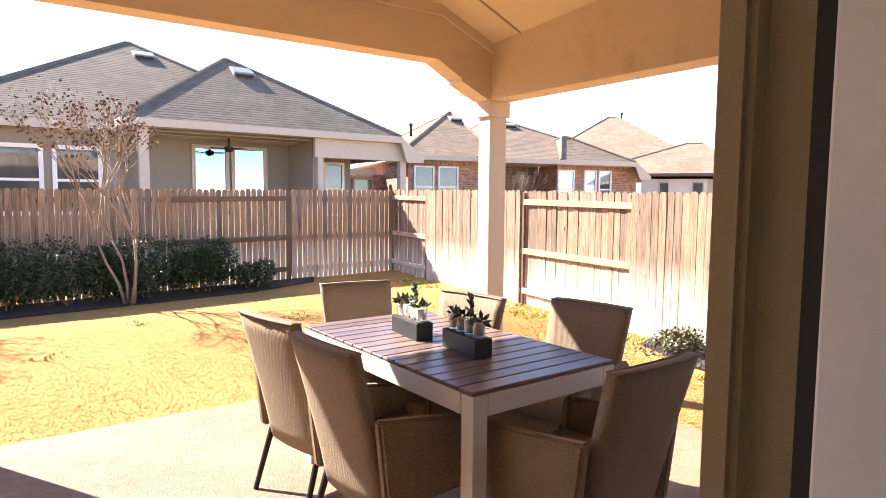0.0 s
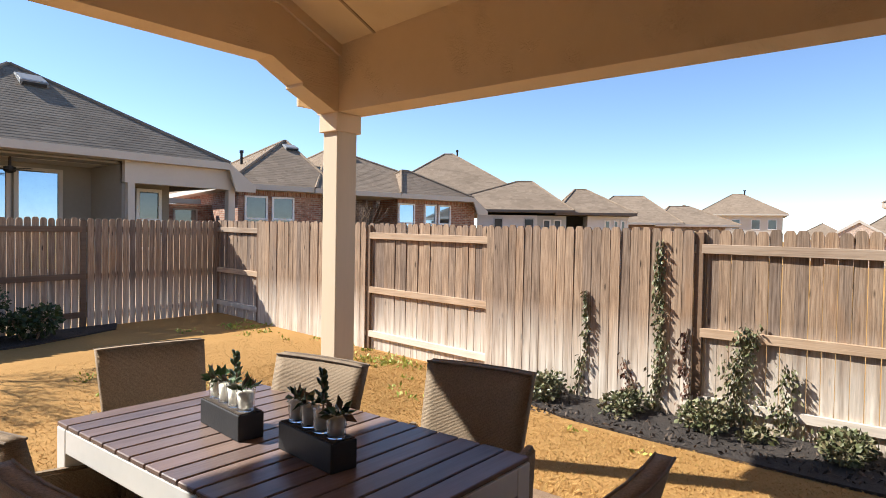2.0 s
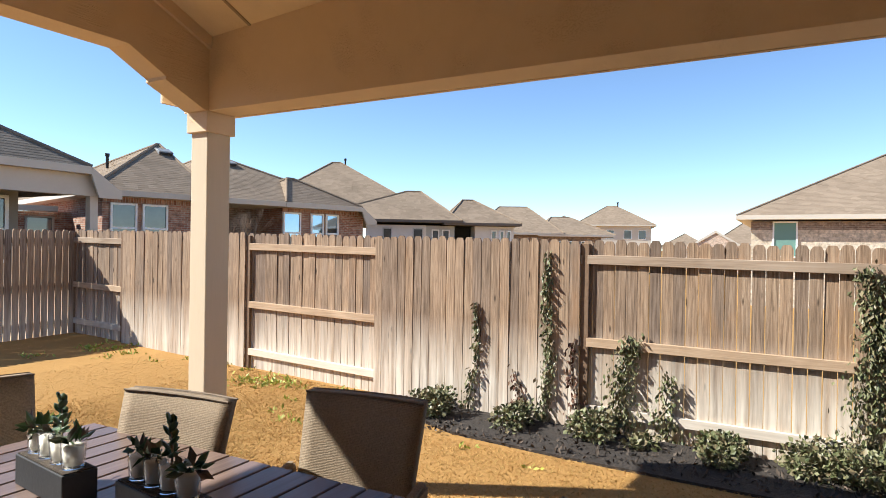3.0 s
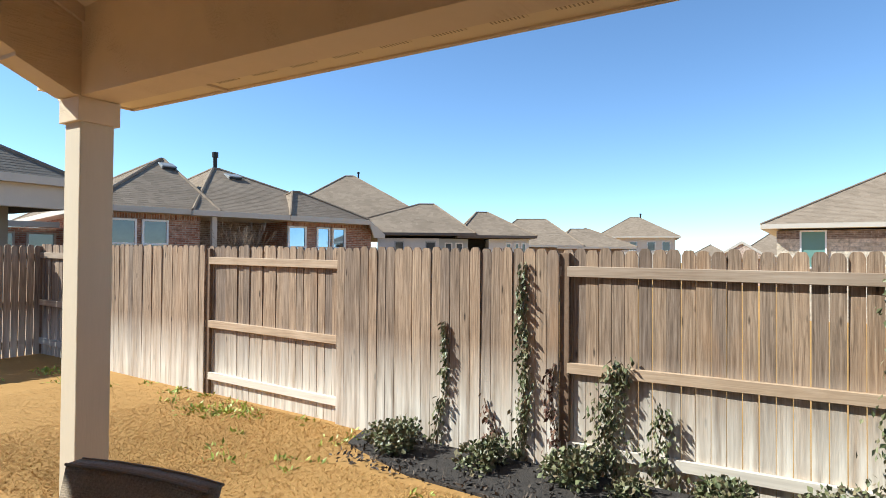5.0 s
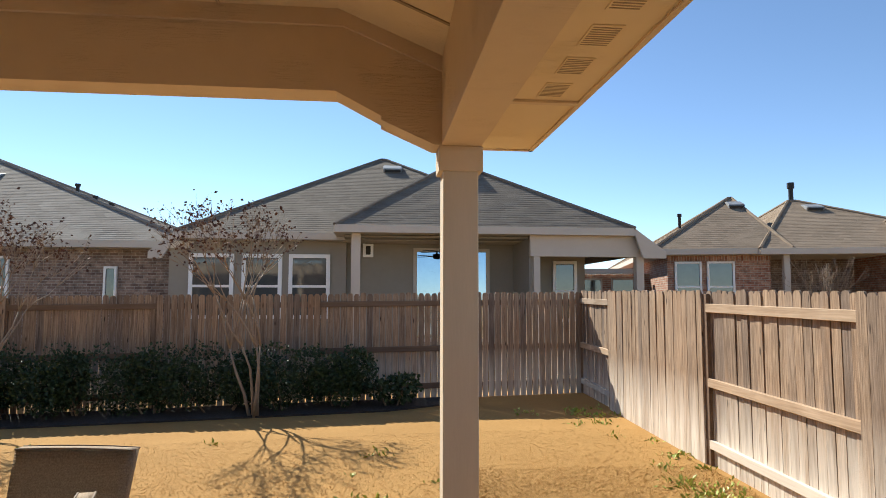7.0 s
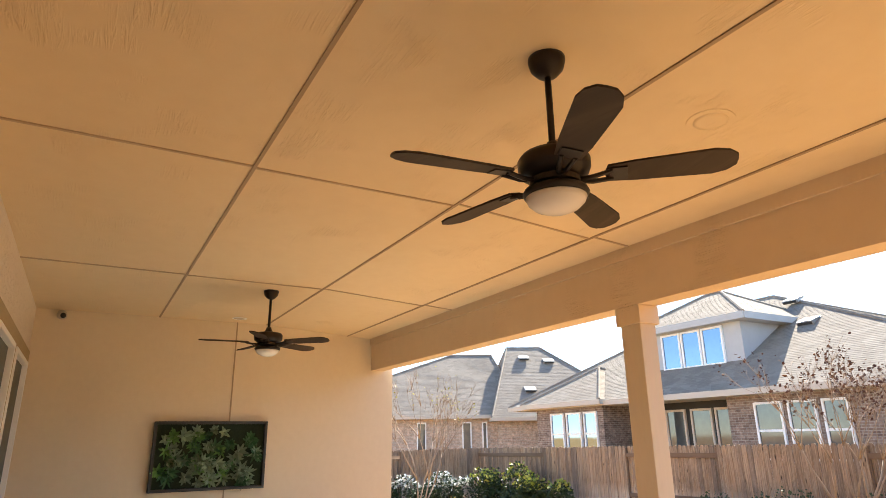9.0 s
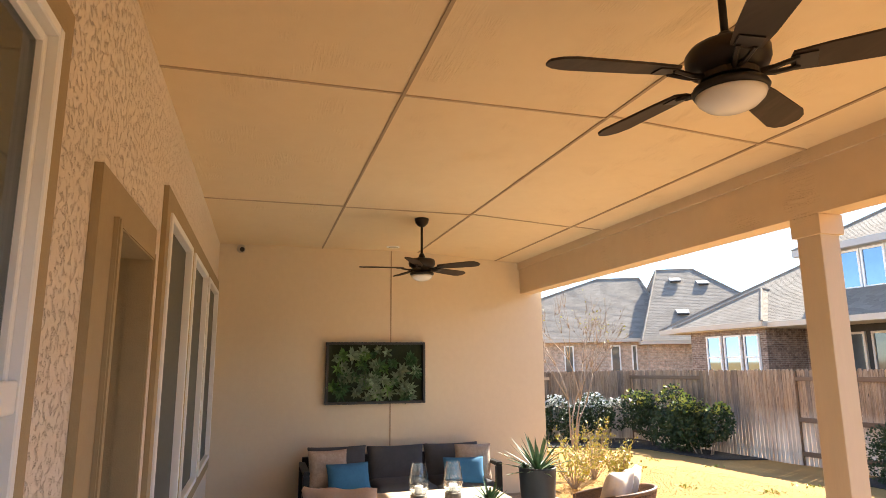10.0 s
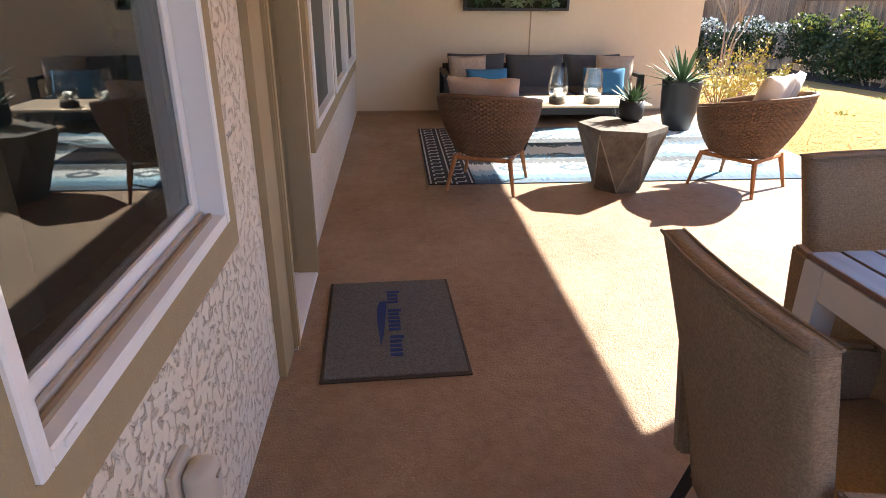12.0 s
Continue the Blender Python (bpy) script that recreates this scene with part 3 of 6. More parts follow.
# ---- fences ----
def picket_mesh(name, w, h):
    c = 0.035
    pts = [(-w / 2, 0), (w / 2, 0), (w / 2, h - c), (w / 2 - 0.016, h - 0.005), (w / 2 - 0.028, h), (-w / 2 + 0.028, h), (-w / 2 + 0.016, h - 0.005), (-w / 2, h - c)]
    return mesh_of(name, extrude_poly(pts, "y", -0.01, 0.008), PICKET)


rng = random.Random(5)
PICKETS = [picket_mesh("picket", 0.093 + 0.0015 * i, 1.62) for i in range(3)]


def fence_run(name, label, p0, p1, top0, top1, sections, turn, mats, slim=1.0):
    """Pickets from p0 to p1; sections say on which side of the rails they hang: (start, end, near)."""
    root = thing(name, label, "fence", (0, 0, 0))
    p0, p1 = Vector(p0), Vector(p1)
    run = (p1 - p0).length
    d = (p1 - p0).normalized()
    side = Vector((d.y, -d.x))
    n = int(run / 0.0985)
    for i in range(n):
        s = (i + 0.5) * run / n
        near = next((f for a, b, f in sections if a <= s < b), True)
        q = p0 + d * s + side * (0.028 if near else -0.028)
        top = top0 + (top1 - top0) * s / run + rng.uniform(-0.012, 0.012)
        gz = ground_z(q.x, q.y) - 0.015
        m = pose(q.x, q.y, gz, rng.uniform(-0.3, 0.3), rng.uniform(-0.12, 0.12), turn + rng.uniform(-1.2, 1.2))
        piece("picket", rng.choice(PICKETS), root, m @ Matrix.Diagonal((slim, 1, (top - gz) / 1.62, 1)))
    for a, b, near in sections:
        for frac in (0.12, 0.47, 0.90):
            zs = []
            for s in (a, b):
                q = p0 + d * s
                g, top = ground_z(q.x, q.y), top0 + (top1 - top0) * s / run
                zs.append(g + (top - g) * frac)
            m0, m1 = p0 + d * (a + 0.02), p0 + d * (b - 0.02)
            mid, slope_ = (m0 + m1) / 2, math.degrees(math.atan2(zs[1] - zs[0], b - a))
            ln = (m1 - m0).length / 2
            bm = box_bm(-ln, ln, -0.019, 0.019, -0.042, 0.042, 0.004, 1)
            bm.transform(pose(mid.x, mid.y, (zs[0] + zs[1]) / 2, 0, 0, turn) @ pose(0, 0, 0, 0, -slope_, 0))
            part("rail", bm, BLEACHED if frac == 0.12 and mats is RAILWOOD else mats, root, "" if near else "bare two-by-four rail")
        for s in (a, b) if b == sections[-1][1] else (a,):
            q = p0 + d * s
            g = ground_z(q.x, q.y)
            top = top0 + (top1 - top0) * s / run
            bm = box_bm(-0.04, 0.04, -0.018, 0.05, 0, top - g - 0.03, 0.004, 1)
            bm.transform(pose(q.x, q.y, g, 0, 0, turn))
            # darkened cedar stands in for the shade the panels cast on the post
            part("fence_post", bm, RAILSHADE, root, "weathered fence post with shade painted dark")
    return root


# right fence runs toward the house wall; seen from its west side
secs = [(0.0, 1.25, False), (1.25, 3.78, True), (3.78, 5.77, False), (5.77, 8.03, True), (8.03, 10.3, False), (10.3, 12.6, True), (12.6, 15.0, False)]
fence_run("fence", "weathered cedar picket fence panels with bleached lower boards", (5.56, 10.3), (5.56, -4.7), 1.615, 1.44, secs, -90, RAILWOOD, 0.985)
bsecs = [(0.0, 2.95, False), (2.95, 5.6, True), (5.6, 7.8, False), (7.8, 10.25, True), (10.25, 12.36, False), (12.36, 14.67, True), (14.67, 16.64, False), (16.64, 18.75, True)]
fence_run("fence", "shaded weathered cedar picket fence with gaps between boards", (-13.2, 10.3), (5.56, 10.3), 1.40, 1.605, bsecs, 0, RAILSHADE, 0.9)
lsecs = [(0.0, 2.4, True), (2.4, 4.8, False), (4.8, 7.2, True), (7.2, 9.6, False), (9.6, 12.0, True)]
fence_run("fence", "weathered cedar side fence behind white-flowering shrubs", (-13.2, -1.7), (-13.2, 10.3), 1.30, 1.40, lsecs, 90, RAILWOOD, 0.985)


# ---- neighbouring houses ----
def roof_face(bm, a, b, c, d, step=0.16, lip=0.004):
    """A shingled slope with its eave from a to b and its top from d to c, laid in stepped courses."""
    a, b, c, d = (Vector(p) for p in (a, b, c, d))
    nrm = (b - a).cross(d - a if (d - a).length > 1e-4 else c - a).normalized()
    if nrm.z < 0:
        nrm = -nrm
    n = max(2, int(((d - a).length + (c - b).length) / 2 / step))
    low = [bm.verts.new(a), bm.verts.new(b)]
    for i in range(n):
        s, e = i / n, (i + 1) / n
        vs = [bm.verts.new(p) for p in (a.lerp(d, s) + nrm * lip, b.lerp(c, s) + nrm * lip, b.lerp(c, e), a.lerp(d, e))]
        bm.faces.new(vs)
        bm.faces.new((low[0], low[1], vs[1], vs[0]))
        low = [vs[3], vs[2]]


def hip_roof(parent, u0, u1, v0, v1, ze, pitch, mat, ridge=None, step=0.16, fascia=SIDING_TRIM, fh=0.16):
    """A hip roof over the rectangle with its eaves at ze; ridge: (u a, u b, v, z) in place of the even one."""
    half = min(u1 - u0, v1 - v0) / 2
    if ridge:
        ra, rb, rv, rz = ridge
        P, Q = (ra, rv, rz), (rb, rv, rz)
    elif u1 - u0 >= v1 - v0:
        P, Q = (u0 + half, (v0 + v1) / 2, ze + half * pitch), (u1 - half, (v0 + v1) / 2, ze + half * pitch)
    else:
        P, Q = ((u0 + u1) / 2, v0 + half, ze + half * pitch), ((u0 + u1) / 2, v1 - half, ze + half * pitch)
    slopes = []
    A, B, C, D = (u0, v0, ze), (u1, v0, ze), (u1, v1, ze), (u0, v1, ze)
    if ridge or u1 - u0 >= v1 - v0:
        slopes.append((A, B, Q, P))
        slopes.append((B, C, Q, Q))
        slopes.append((C, D, P, Q))
        slopes.append((D, A, P, P))
    else:
        slopes.append((A, B, P, P))
        slopes.append((B, C, Q, P))
        slopes.append((C, D, Q, Q))
        slopes.append((D, A, P, Q))
    for corners in slopes:
        bm = bmesh.new()
        roof_face(bm, *corners, step)
        bmesh.ops.remove_doubles(bm, verts=bm.verts[:], dist=0.0005)
        r = part("roof_slope", bm, mat, parent)
    fb = bmesh.new()
    bm_box(fb, u0, u1, v0 - 0.02, v0 + 0.02, ze - fh, ze + 0.01)
    bm_box(fb, u0, u1, v1 - 0.02, v1 + 0.02, ze - fh, ze + 0.01)
    bm_box(fb, u0 - 0.02, u0 + 0.02, v0 + 0.02, v1 - 0.02, ze - fh, ze + 0.01)
    bm_box(fb, u1 - 0.02, u1 + 0.02, v0 + 0.02, v1 - 0.02, ze - fh, ze + 0.01)
    bm_box(fb, u0 + 0.02, u1 - 0.02, v0 + 0.02, v1 - 0.02, ze - fh, ze - fh + 0.03)
    part("eave", fb, fascia, parent)
    # ridge and hip caps
    for p, q in ((P, Q), (A, P), (B, Q), (D, P), (C, Q)):
        p, q = Vector(p), Vector(q)
        if (p - q).length > 0.1:
            part("ridge_cap", tube([p + Vector((0, 0, 0.01)), q + Vector((0, 0, 0.01))], 0.05, 6), mat, parent)
    return r


def house_window(parent, u0, u1, z0, z1, v, glass=SKYGLASS, frame_mat=WHITE, rail=False, w=0.06):
    wnd = new("window")
    wnd.parent = parent
    wnd.matrix_basis = Matrix.Translation((0, v, 0))
    part("frame", frame_bm(u0, u1, z0, z1, w, -0.05, 0.03, 0), frame_mat, wnd)
    part("pane", box_bm(u0 + w, u1 - w, -0.015, 0.0, z0 + w, z1 - w), glass, wnd)
    if rail:
        zm = (z0 + z1) / 2
        part("sash_rail", box_bm(u0 + w, u1 - w, -0.04, -0.016, zm - 0.03, zm + 0.03), frame_mat, wnd)


def roof_vent(parent, u, v, z, s=0.28, turn=0.0, tilt=30):
    """A low slant-back vent lying on the slope, its open lower side a block coloured dark as shade."""
    bm = extrude_poly([(-s, 0.0), (s, 0.0), (s * 0.9, 0.05), (-s * 0.8, 0.13), (-s, 0.12)], "x", -s * 0.95, s * 0.95)
    bmesh.ops.bevel(bm, geom=bm.edges[:], offset=0.02, segments=2, affect="EDGES")
    vent = part("roof_vent", bm, VENTM, parent, "grey metal roof vent", at=pose(u, v, z, tilt, 0, turn))
    part("vent_mouth", box_bm(-s * 0.8, s * 0.8, -s - 0.006, -s + 0.02, 0.02, 0.1), DARKVOID, vent)


def vent_pipe(parent, u, v, z, h, r=0.05):
    part("vent_pipe", lathe([(r, 0), (r, h * 0.8), (r * 1.5, h * 0.8), (r * 1.5, h)], 10), BRONZE, parent, "dark flue pipe", at=pose(u, v, z))


def ceiling_fan_far(parent, u, v, z):
    bm = lathe([(0.03, 0.0), (0.03, -0.25), (0.11, -0.27), (0.11, -0.36), (0.05, -0.4)], 10)
    for k in range(5):
        a = 2 * math.pi * k / 5
        join(bm, box_bm(0.12, 0.62, -0.06, 0.06, -0.33, -0.32))
        bmesh.ops.rotate(bm, verts=bm.verts[:], cent=(0, 0, 0), matrix=Matrix.Rotation(2 * math.pi / 5, 3, "Z"))
    part("porch_fan", bm, BRONZE, parent, "dark porch ceiling fan", at=pose(u, v, z))


# taupe house behind the back fence
h = thing("house", "taupe stucco house with grey hip roofs and a covered porch", "house", (0, 15.5, -0.4))
O = Matrix.Translation((0, -15.5, 0.4))
H = new("wall")
H.parent = h
H.matrix_basis = O
H.name = "walls"
part("wall", box_bm(-2.55, 1.6, 16.0, 26, -0.8, 2.98), SIDING_TAUPE, H)
part("wall", box_bm(1.6, 7.75, 16.42, 26, -0.8, 2.98), SIDING_TAUPE, H)
part("wall", box_bm(5.85, 6.05, 14.75, 16.42, -0.8, 2.98), SIDING_TAUPE, H)
hip_roof(H, -2.3, 7.6, 15.5, 26.0, 3.03, 0.56, ROOF_GREY, ridge=(2.45, 2.6, 20.6, 5.95))
hip_roof(H, 1.42, 8.28, 14.4, 22.0, 3.10, 0.6, ROOF_GREY, ridge=(4.45, 4.5, 17.5, 5.2))
ret = bmesh.new()
roof_face(ret, (9.0, 22.0, 2.58), (9.0, 14.4, 2.58), (8.27, 14.4, 3.1), (8.27, 22.0, 3.1))
part("roof_skirt", ret, ROOF_GREY, H)
part("rake_board", extrude_poly([(8.27, 3.1), (9.0, 2.58), (9.0, 2.42), (8.45, 2.42), (8.27, 2.94)], "y", 14.38, 14.44), SIDING_TRIM, H)
part("rake_board", extrude_poly([(-2.3, 3.0), (-2.85, 2.55), (-2.85, 2.4), (-2.55, 2.4), (-2.3, 2.8)], "y", 15.45, 15.52), SIDING_TRIM, H)
part("porch_post", box_bm(1.78, 1.98, 14.65, 14.85, -0.8, 2.95), SIDING_TRIM, H)
part("porch_post", box_bm(5.93, 6.08, 14.62, 14.8, -0.8, 2.46), SIDING_TRIM, H)
part("porch_post", box_bm(8.38, 8.56, 14.62, 14.8, -0.8, 2.46), SIDING_TRIM, H)
part("porch_beam", box_bm(5.85, 8.56, 14.6, 14.82, 2.46, 2.97), SIDING_TRIM, H)
part("porch_ceiling", box_bm(1.6, 8.25, 14.84, 16.41, 2.88, 2.92), SIDING_TAUPE, H)
for a, b in ((-2.08, -1.05), (-0.86, 0.08), (0.24, 1.22)):
    house_window(H, a, b, 1.0, 2.55, 15.98, DARKGLASS, WHITE, True, 0.09)
house_window(H, 3.27, 4.2, 0.4, 2.76, 16.4, SKYGLASS, SIDING_TRIM, False, 0.09)
house_window(H, 4.26, 5.22, 0.4, 2.76, 16.4, SKYGLASS, SIDING_TRIM, False, 0.09)
house_window(H, 5.9, 6.4, 0.2, 2.38, 16.4, SKYGLASS, SIDING_TRIM, False, 0.07)
house_window(H, 6.88, 7.52, 0.9, 2.46, 16.4, DARKGLASS, WHITE, True, 0.08)
part("wall_lamp", box_bm(2.0, 2.26, 16.3, 16.41, 2.52, 2.86, 0.01), WHITE, H, "white framed wall lantern box")
part("lamp_insert", box_bm(2.07, 2.19, 16.28, 16.3, 2.58, 2.8, 0.01), DARKVOID, H)
ceiling_fan_far(H, 3.95, 15.5, 2.94)
ceiling_fan_far(H, 6.9, 15.6, 2.94)
roof_vent(H, 2.8, 19.75, 5.47, 0.3, 0, 30)
roof_vent(H, 4.72, 16.85, 4.77, 0.3, 0, 34)

# brick house beyond the corner
h = thing("house", "mixed red brick house with brown hip roofs and a porch", "house", (10.9, 18.25, -0.6), -15.5)
part("wall", box_bm(0, 2.85, 0, 9, -1, 2.85 + 0.6), BRICK_RED, h)
part("wall", box_bm(2.85, 5.9, 1.9, 9, -1, 2.85 + 0.6), BRICK_BROWN, h)
part("wall", box_bm(5.9, 9.55, 0.0, 9, -1, 2.85 + 0.6), BRICK_RED, h)
hip_roof(h, -0.5, 3.3, -0.5, 12, 3.52, 0.6, ROOF_BROWN, ridge=(2.6, 2.7, 3.0, 5.5))
hip_roof(h, 2.4, 9.05, -0.6, 12, 3.5, 0.6, ROOF_BROWN, ridge=(4.55, 4.8, 3.2, 5.38))
hip_roof(h, 5.7, 9.05, -0.62, 4, 3.49, 0.5, ROOF_BROWN, ridge=(6.6, 6.9, 0.9, 4.5))
ret = bmesh.new()
roof_face(ret, (9.75, 9.0, 2.98), (9.75, -0.6, 2.98), (9.05, -0.6, 3.5), (9.05, 9.0, 3.5))
part("roof_skirt", ret, ROOF_BROWN, h)
part("rake_board", extrude_poly([(9.05, 3.5), (9.75, 2.98), (9.75, 2.84), (9.25, 2.84), (9.05, 3.3)], "y", -0.63, -0.57), SIDING_TRIM, h)
part("wall", box_bm(-5.0, 0.0, 3.2, 9, -1, 2.95), BRICK_RED, h)
part("wing_eave", box_bm(-5.3, -0.5, 2.7, 3.1, 2.95, 3.12), SIDING_TRIM, h)
for a in (-3.6, -2.4, -1.3):
    house_window(h, a, a + 0.8, 1.7, 2.8, 3.17, DARKGLASS, SIDING_TRIM)
part("soldier_course", box_bm(0.0, 2.85, -0.025, 0.0, 3.2, 3.42), SOLDIER, h, "soldier course of upright bricks")
part("soldier_course", box_bm(5.9, 9.55, -0.025, 0.0, 3.2, 3.42), SOLDIER, h, "soldier course of upright bricks")
part("porch_ceiling", box_bm(2.85, 5.9, -0.4, 1.9, 3.36, 3.4), SIDING_TAUPE, h)
part("porch_post", box_bm(3.08, 3.24, -0.4, -0.22, -1, 3.36), SIDING_TRIM, h)
for a, b in ((0.2, 0.95), (1.1, 1.86)):
    house_window(h, a, b, 1.7, 3.18, -0.03, DARKGLASS, WHITE, True)
for a, b in ((5.92, 6.65), (7.08, 7.64), (7.74, 8.32)):
    house_window(h, a, b, 1.7, 3.18, -0.03, SKYGLASS, WHITE, True)
roof_vent(h, 2.62, 2.4, 5.17, 0.26)
roof_vent(h, 5.02, 2.5, 5.04, 0.28, 0, 26)
vent_pipe(h, 4.8, 3.6, 5.1, 0.98, 0.08)
vent_pipe(h, 1.0, 3.0, 4.5, 0.5, 0.05)

# white house
h = thing("house", "white painted brick house with brown hip roofs", "house", (25.75, 19.75, -0.8), -56)
part("wall", box_bm(0.0, 3.1, 0, 8, -1, 3.3), SIDING_WHITE, h)
part("wall", box_bm(3.1, 4.6, 0.3, 8, -1, 3.3), SIDING_BLUE, h)
# recess wall coloured near black, its shade painted in
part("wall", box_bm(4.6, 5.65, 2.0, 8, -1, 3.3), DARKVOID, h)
part("wall", box_bm(5.65, 7.7, 0.1, 8, -1, 3.3), SIDING_WHITE, h)
hip_roof(h, -3.0, 4.9, -0.6, 9, 3.55, 0.55, ROOF_BROWN, ridge=(2.1, 2.9, 2.6, 5.25), fascia=EAVEBROWN, fh=0.12)
hip_roof(h, -7.0, 4.0, 0.5, 14, 3.6, 0.5, ROOF_BROWN, ridge=(-2.4, -1.9, 6.4, 7.25), fascia=EAVEBROWN, fh=0.12)
hip_roof(h, 4.0, 8.0, -0.5, 9, 3.45, 0.55, ROOF_BROWN, ridge=(5.2, 5.8, 2.2, 4.8), fascia=EAVEBROWN, fh=0.12)
for a, b in ((0.85, 1.35), (2.4, 2.95)):
    house_window(h, a, b, 1.8, 3.15, -0.01, DARKGLASS, SIDING_BLUE)
for a, b in ((3.4, 3.8), (3.95, 4.35)):
    house_window(h, a, b, 1.8, 3.1, 0.29, DARKGLASS, WHITE)
for a, b in ((6.5, 6.8), (6.95, 7.2), (7.3, 7.55)):
    house_window(h, a, b, 1.8, 3.1, 0.09, DARKGLASS, WHITE)
vent_pipe(h, -1.6, 6.3, 6.9, 0.6)

# farther houses down the street
h = thing("house", "distant brown-roofed brick house", "house", (45.0, 22.0, -1.2), -64)
part("wall", box_bm(0, 9.0, 0, 10, -1, 3.6), BRICK_BROWN, h)
hip_roof(h, -1.5, 6.0, -0.6, 11, 3.8, 0.5, ROOF_BROWN, ridge=(1.0, 3.4, 4.0, 6.1), step=0.4)
hip_roof(h, 4.0, 10.0, -0.6, 11, 3.7, 0.5, ROOF_BROWN, ridge=(5.3, 6.8, 2.6, 5.2), step=0.4)
for a in (5.2, 6.2, 7.4):
    house_window(h, a, a + 0.8, 2.2, 3.2, -0.01, DARKGLASS, WHITE)
h = thing("house", "distant two-storey beige house with a hip roof", "house", (80.7, 25.6, -1.2), -76)
part("wall", box_bm(0, 9.2, 0, 9, -1, 5.7), SIDING_TRIM, h)
hip_roof(h, -0.6, 9.8, -0.6, 9.6, 5.75, 0.6, ROOF_BROWN, ridge=(3.6, 4.8, 4.2, 8.5), step=0.6)
hip_roof(h, -5.0, 1.0, -1.6, 6, 5.2, 0.6, ROOF_BROWN, step=0.6)
for a in (1.5, 3.6, 5.8, 7.6):
    house_window(h, a, a + 1.0, 3.9, 5.1, -0.01, DARKGLASS, WHITE)
vent_pipe(h, 5.0, 4.0, 8.4, 0.6, 0.1)
h = thing("house", "far small brown-roofed house", "house", (78.8, 14.6, -1.4), -82)
part("wall", box_bm(0.3, 5.0, 0, 6, -1, 3.0), SIDING_TRIM, h)
hip_roof(h, -0.3, 5.5, -0.4, 6.5, 3.1, 0.6, ROOF_BROWN, step=0.6)
h = thing("house", "far brick house with a front gable", "house", (59.4, 9.0, -1.2), -86)
part("wall", box_bm(0, 8, 0, 8, -1, 3.1), BRICK_PINK, h)
hip_roof(h, 2.0, 9.0, -0.3, 8.5, 3.2, 0.6, ROOF_BROWN, step=0.5, ridge=(4.6, 6.5, 3.5, 5.2))
part("gable", extrude_poly([(0.2, 2.9), (4.6, 2.9), (2.4, 4.3)], "y", -0.6, 0.5), BRICK_PINK, h)
part("gable_trim", join(extrude_poly([(0.0, 2.85), (2.4, 4.4), (2.4, 4.15), (0.3, 2.85)], "y", -0.7, 0.5), extrude_poly([(4.8, 2.85), (2.4, 4.4), (2.4, 4.15), (4.5, 2.85)], "y", -0.7, 0.5)), SIDING_TRIM, h)
h = thing("house", "pale limestone house with a tan shingle roof", "house", (27.3, 2.1, -0.8), -90)
part("wall", box_bm(0, 14, 0, 10, -1, 3.4), STONE_PALE, h)
part("frieze_course", box_bm(0.0, 14, -0.03, 0.0, 3.08, 3.38), BRICK_BROWN, h, "brick soldier course")
hip_roof(h, -0.5, 14.6, -0.5, 11, 3.62, 0.55, ROOF_BROWN, ridge=(5.0, 9.2, 5.0, 6.5))
house_window(h, 0.75, 1.6, 2.0, 3.4, -0.02, varied("green_blinds", (0.12, 0.24, 0.2), (0.2, 0.34, 0.29), 20, 0.4, stretch=(1, 1, 14)), WHITE)

# brown brick house with a dormer behind the back fence
h = thing("house", "brown brick house with a blue-grey dormer and grey roof", "house", (-10, 16.5, -0.6))
O = Matrix.Translation((10, -16.5, 0.6))
H = new("walls")
H.parent = h
H.matrix_basis = O
part("wall", box_bm(-18.1, -14.4, 16.2, 30, -0.8, 2.8), BRICK_BROWN, H)
part("wall", box_bm(-14.4, -12.9, 17.8, 30, -0.8, 2.8), BRICK_BROWN, H)
# porch back wall carries the porch's shade as near-black colour
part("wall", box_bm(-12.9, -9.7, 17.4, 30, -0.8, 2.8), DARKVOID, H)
part("wall", box_bm(-9.7, -2.6, 16.5, 30, -0.8, 2.7), BRICK_BROWN, H)
part("porch_post", box_bm(-12.95, -12.75, 16.5, 16.7, -0.8, 2.7), SIDING_TRIM, H)
hip_roof(H, -19.6, -2.0, 15.9, 30.0, 2.83, 0.55, ROOF_PALE, ridge=(-14.0, -11.2, 22.0, 6.45))
hip_roof(H, -18.5, -14.0, 15.7, 22, 2.86, 0.6, ROOF_PALE, ridge=(-16.3, -16.2, 17.9, 4.2))
part("dormer_wall", box_bm(-13.6, -9.6, 17.5, 20.5, 2.9, 5.1), SIDING_BLUE, H)
hip_roof(H, -13.95, -9.2, 17.15, 21.5, 5.15, 0.55, ROOF_PALE, ridge=(-11.9, -11.4, 19.3, 6.4), fascia=SIDING_BLUE, fh=0.2)
for a, b in ((-12.62, -11.85), (-11.8, -11.05), (-11.0, -10.22)):
    house_window(H, a, b, 3.72, 4.9, 17.48, SKYGLASS, WHITE, False, 0.06)
for a, b in ((-17.2, -16.45), (-16.3, -15.5), (-15.35, -14.68)):
    house_window(H, a, b, 1.0, 2.5, 16.18, SKYGLASS, WHITE, True, 0.06)
for a, b in ((-8.85, -8.05), (-7.9, -7.15), (-7.0, -6.35)):
    house_window(H, a, b, 1.0, 2.48, 16.48, DARKGLASS, WHITE, True, 0.06)
house_window(H, -4.2, -3.9, 1.2, 2.25, 16.48, DARKGLASS, WHITE, False, 0.05)
for a in (-12.7, -11.7, -10.8):
    house_window(H, a, a + 0.8, 0.0, 2.45, 17.38, DARKGLASS, SIDING_TRIM, False, 0.07)
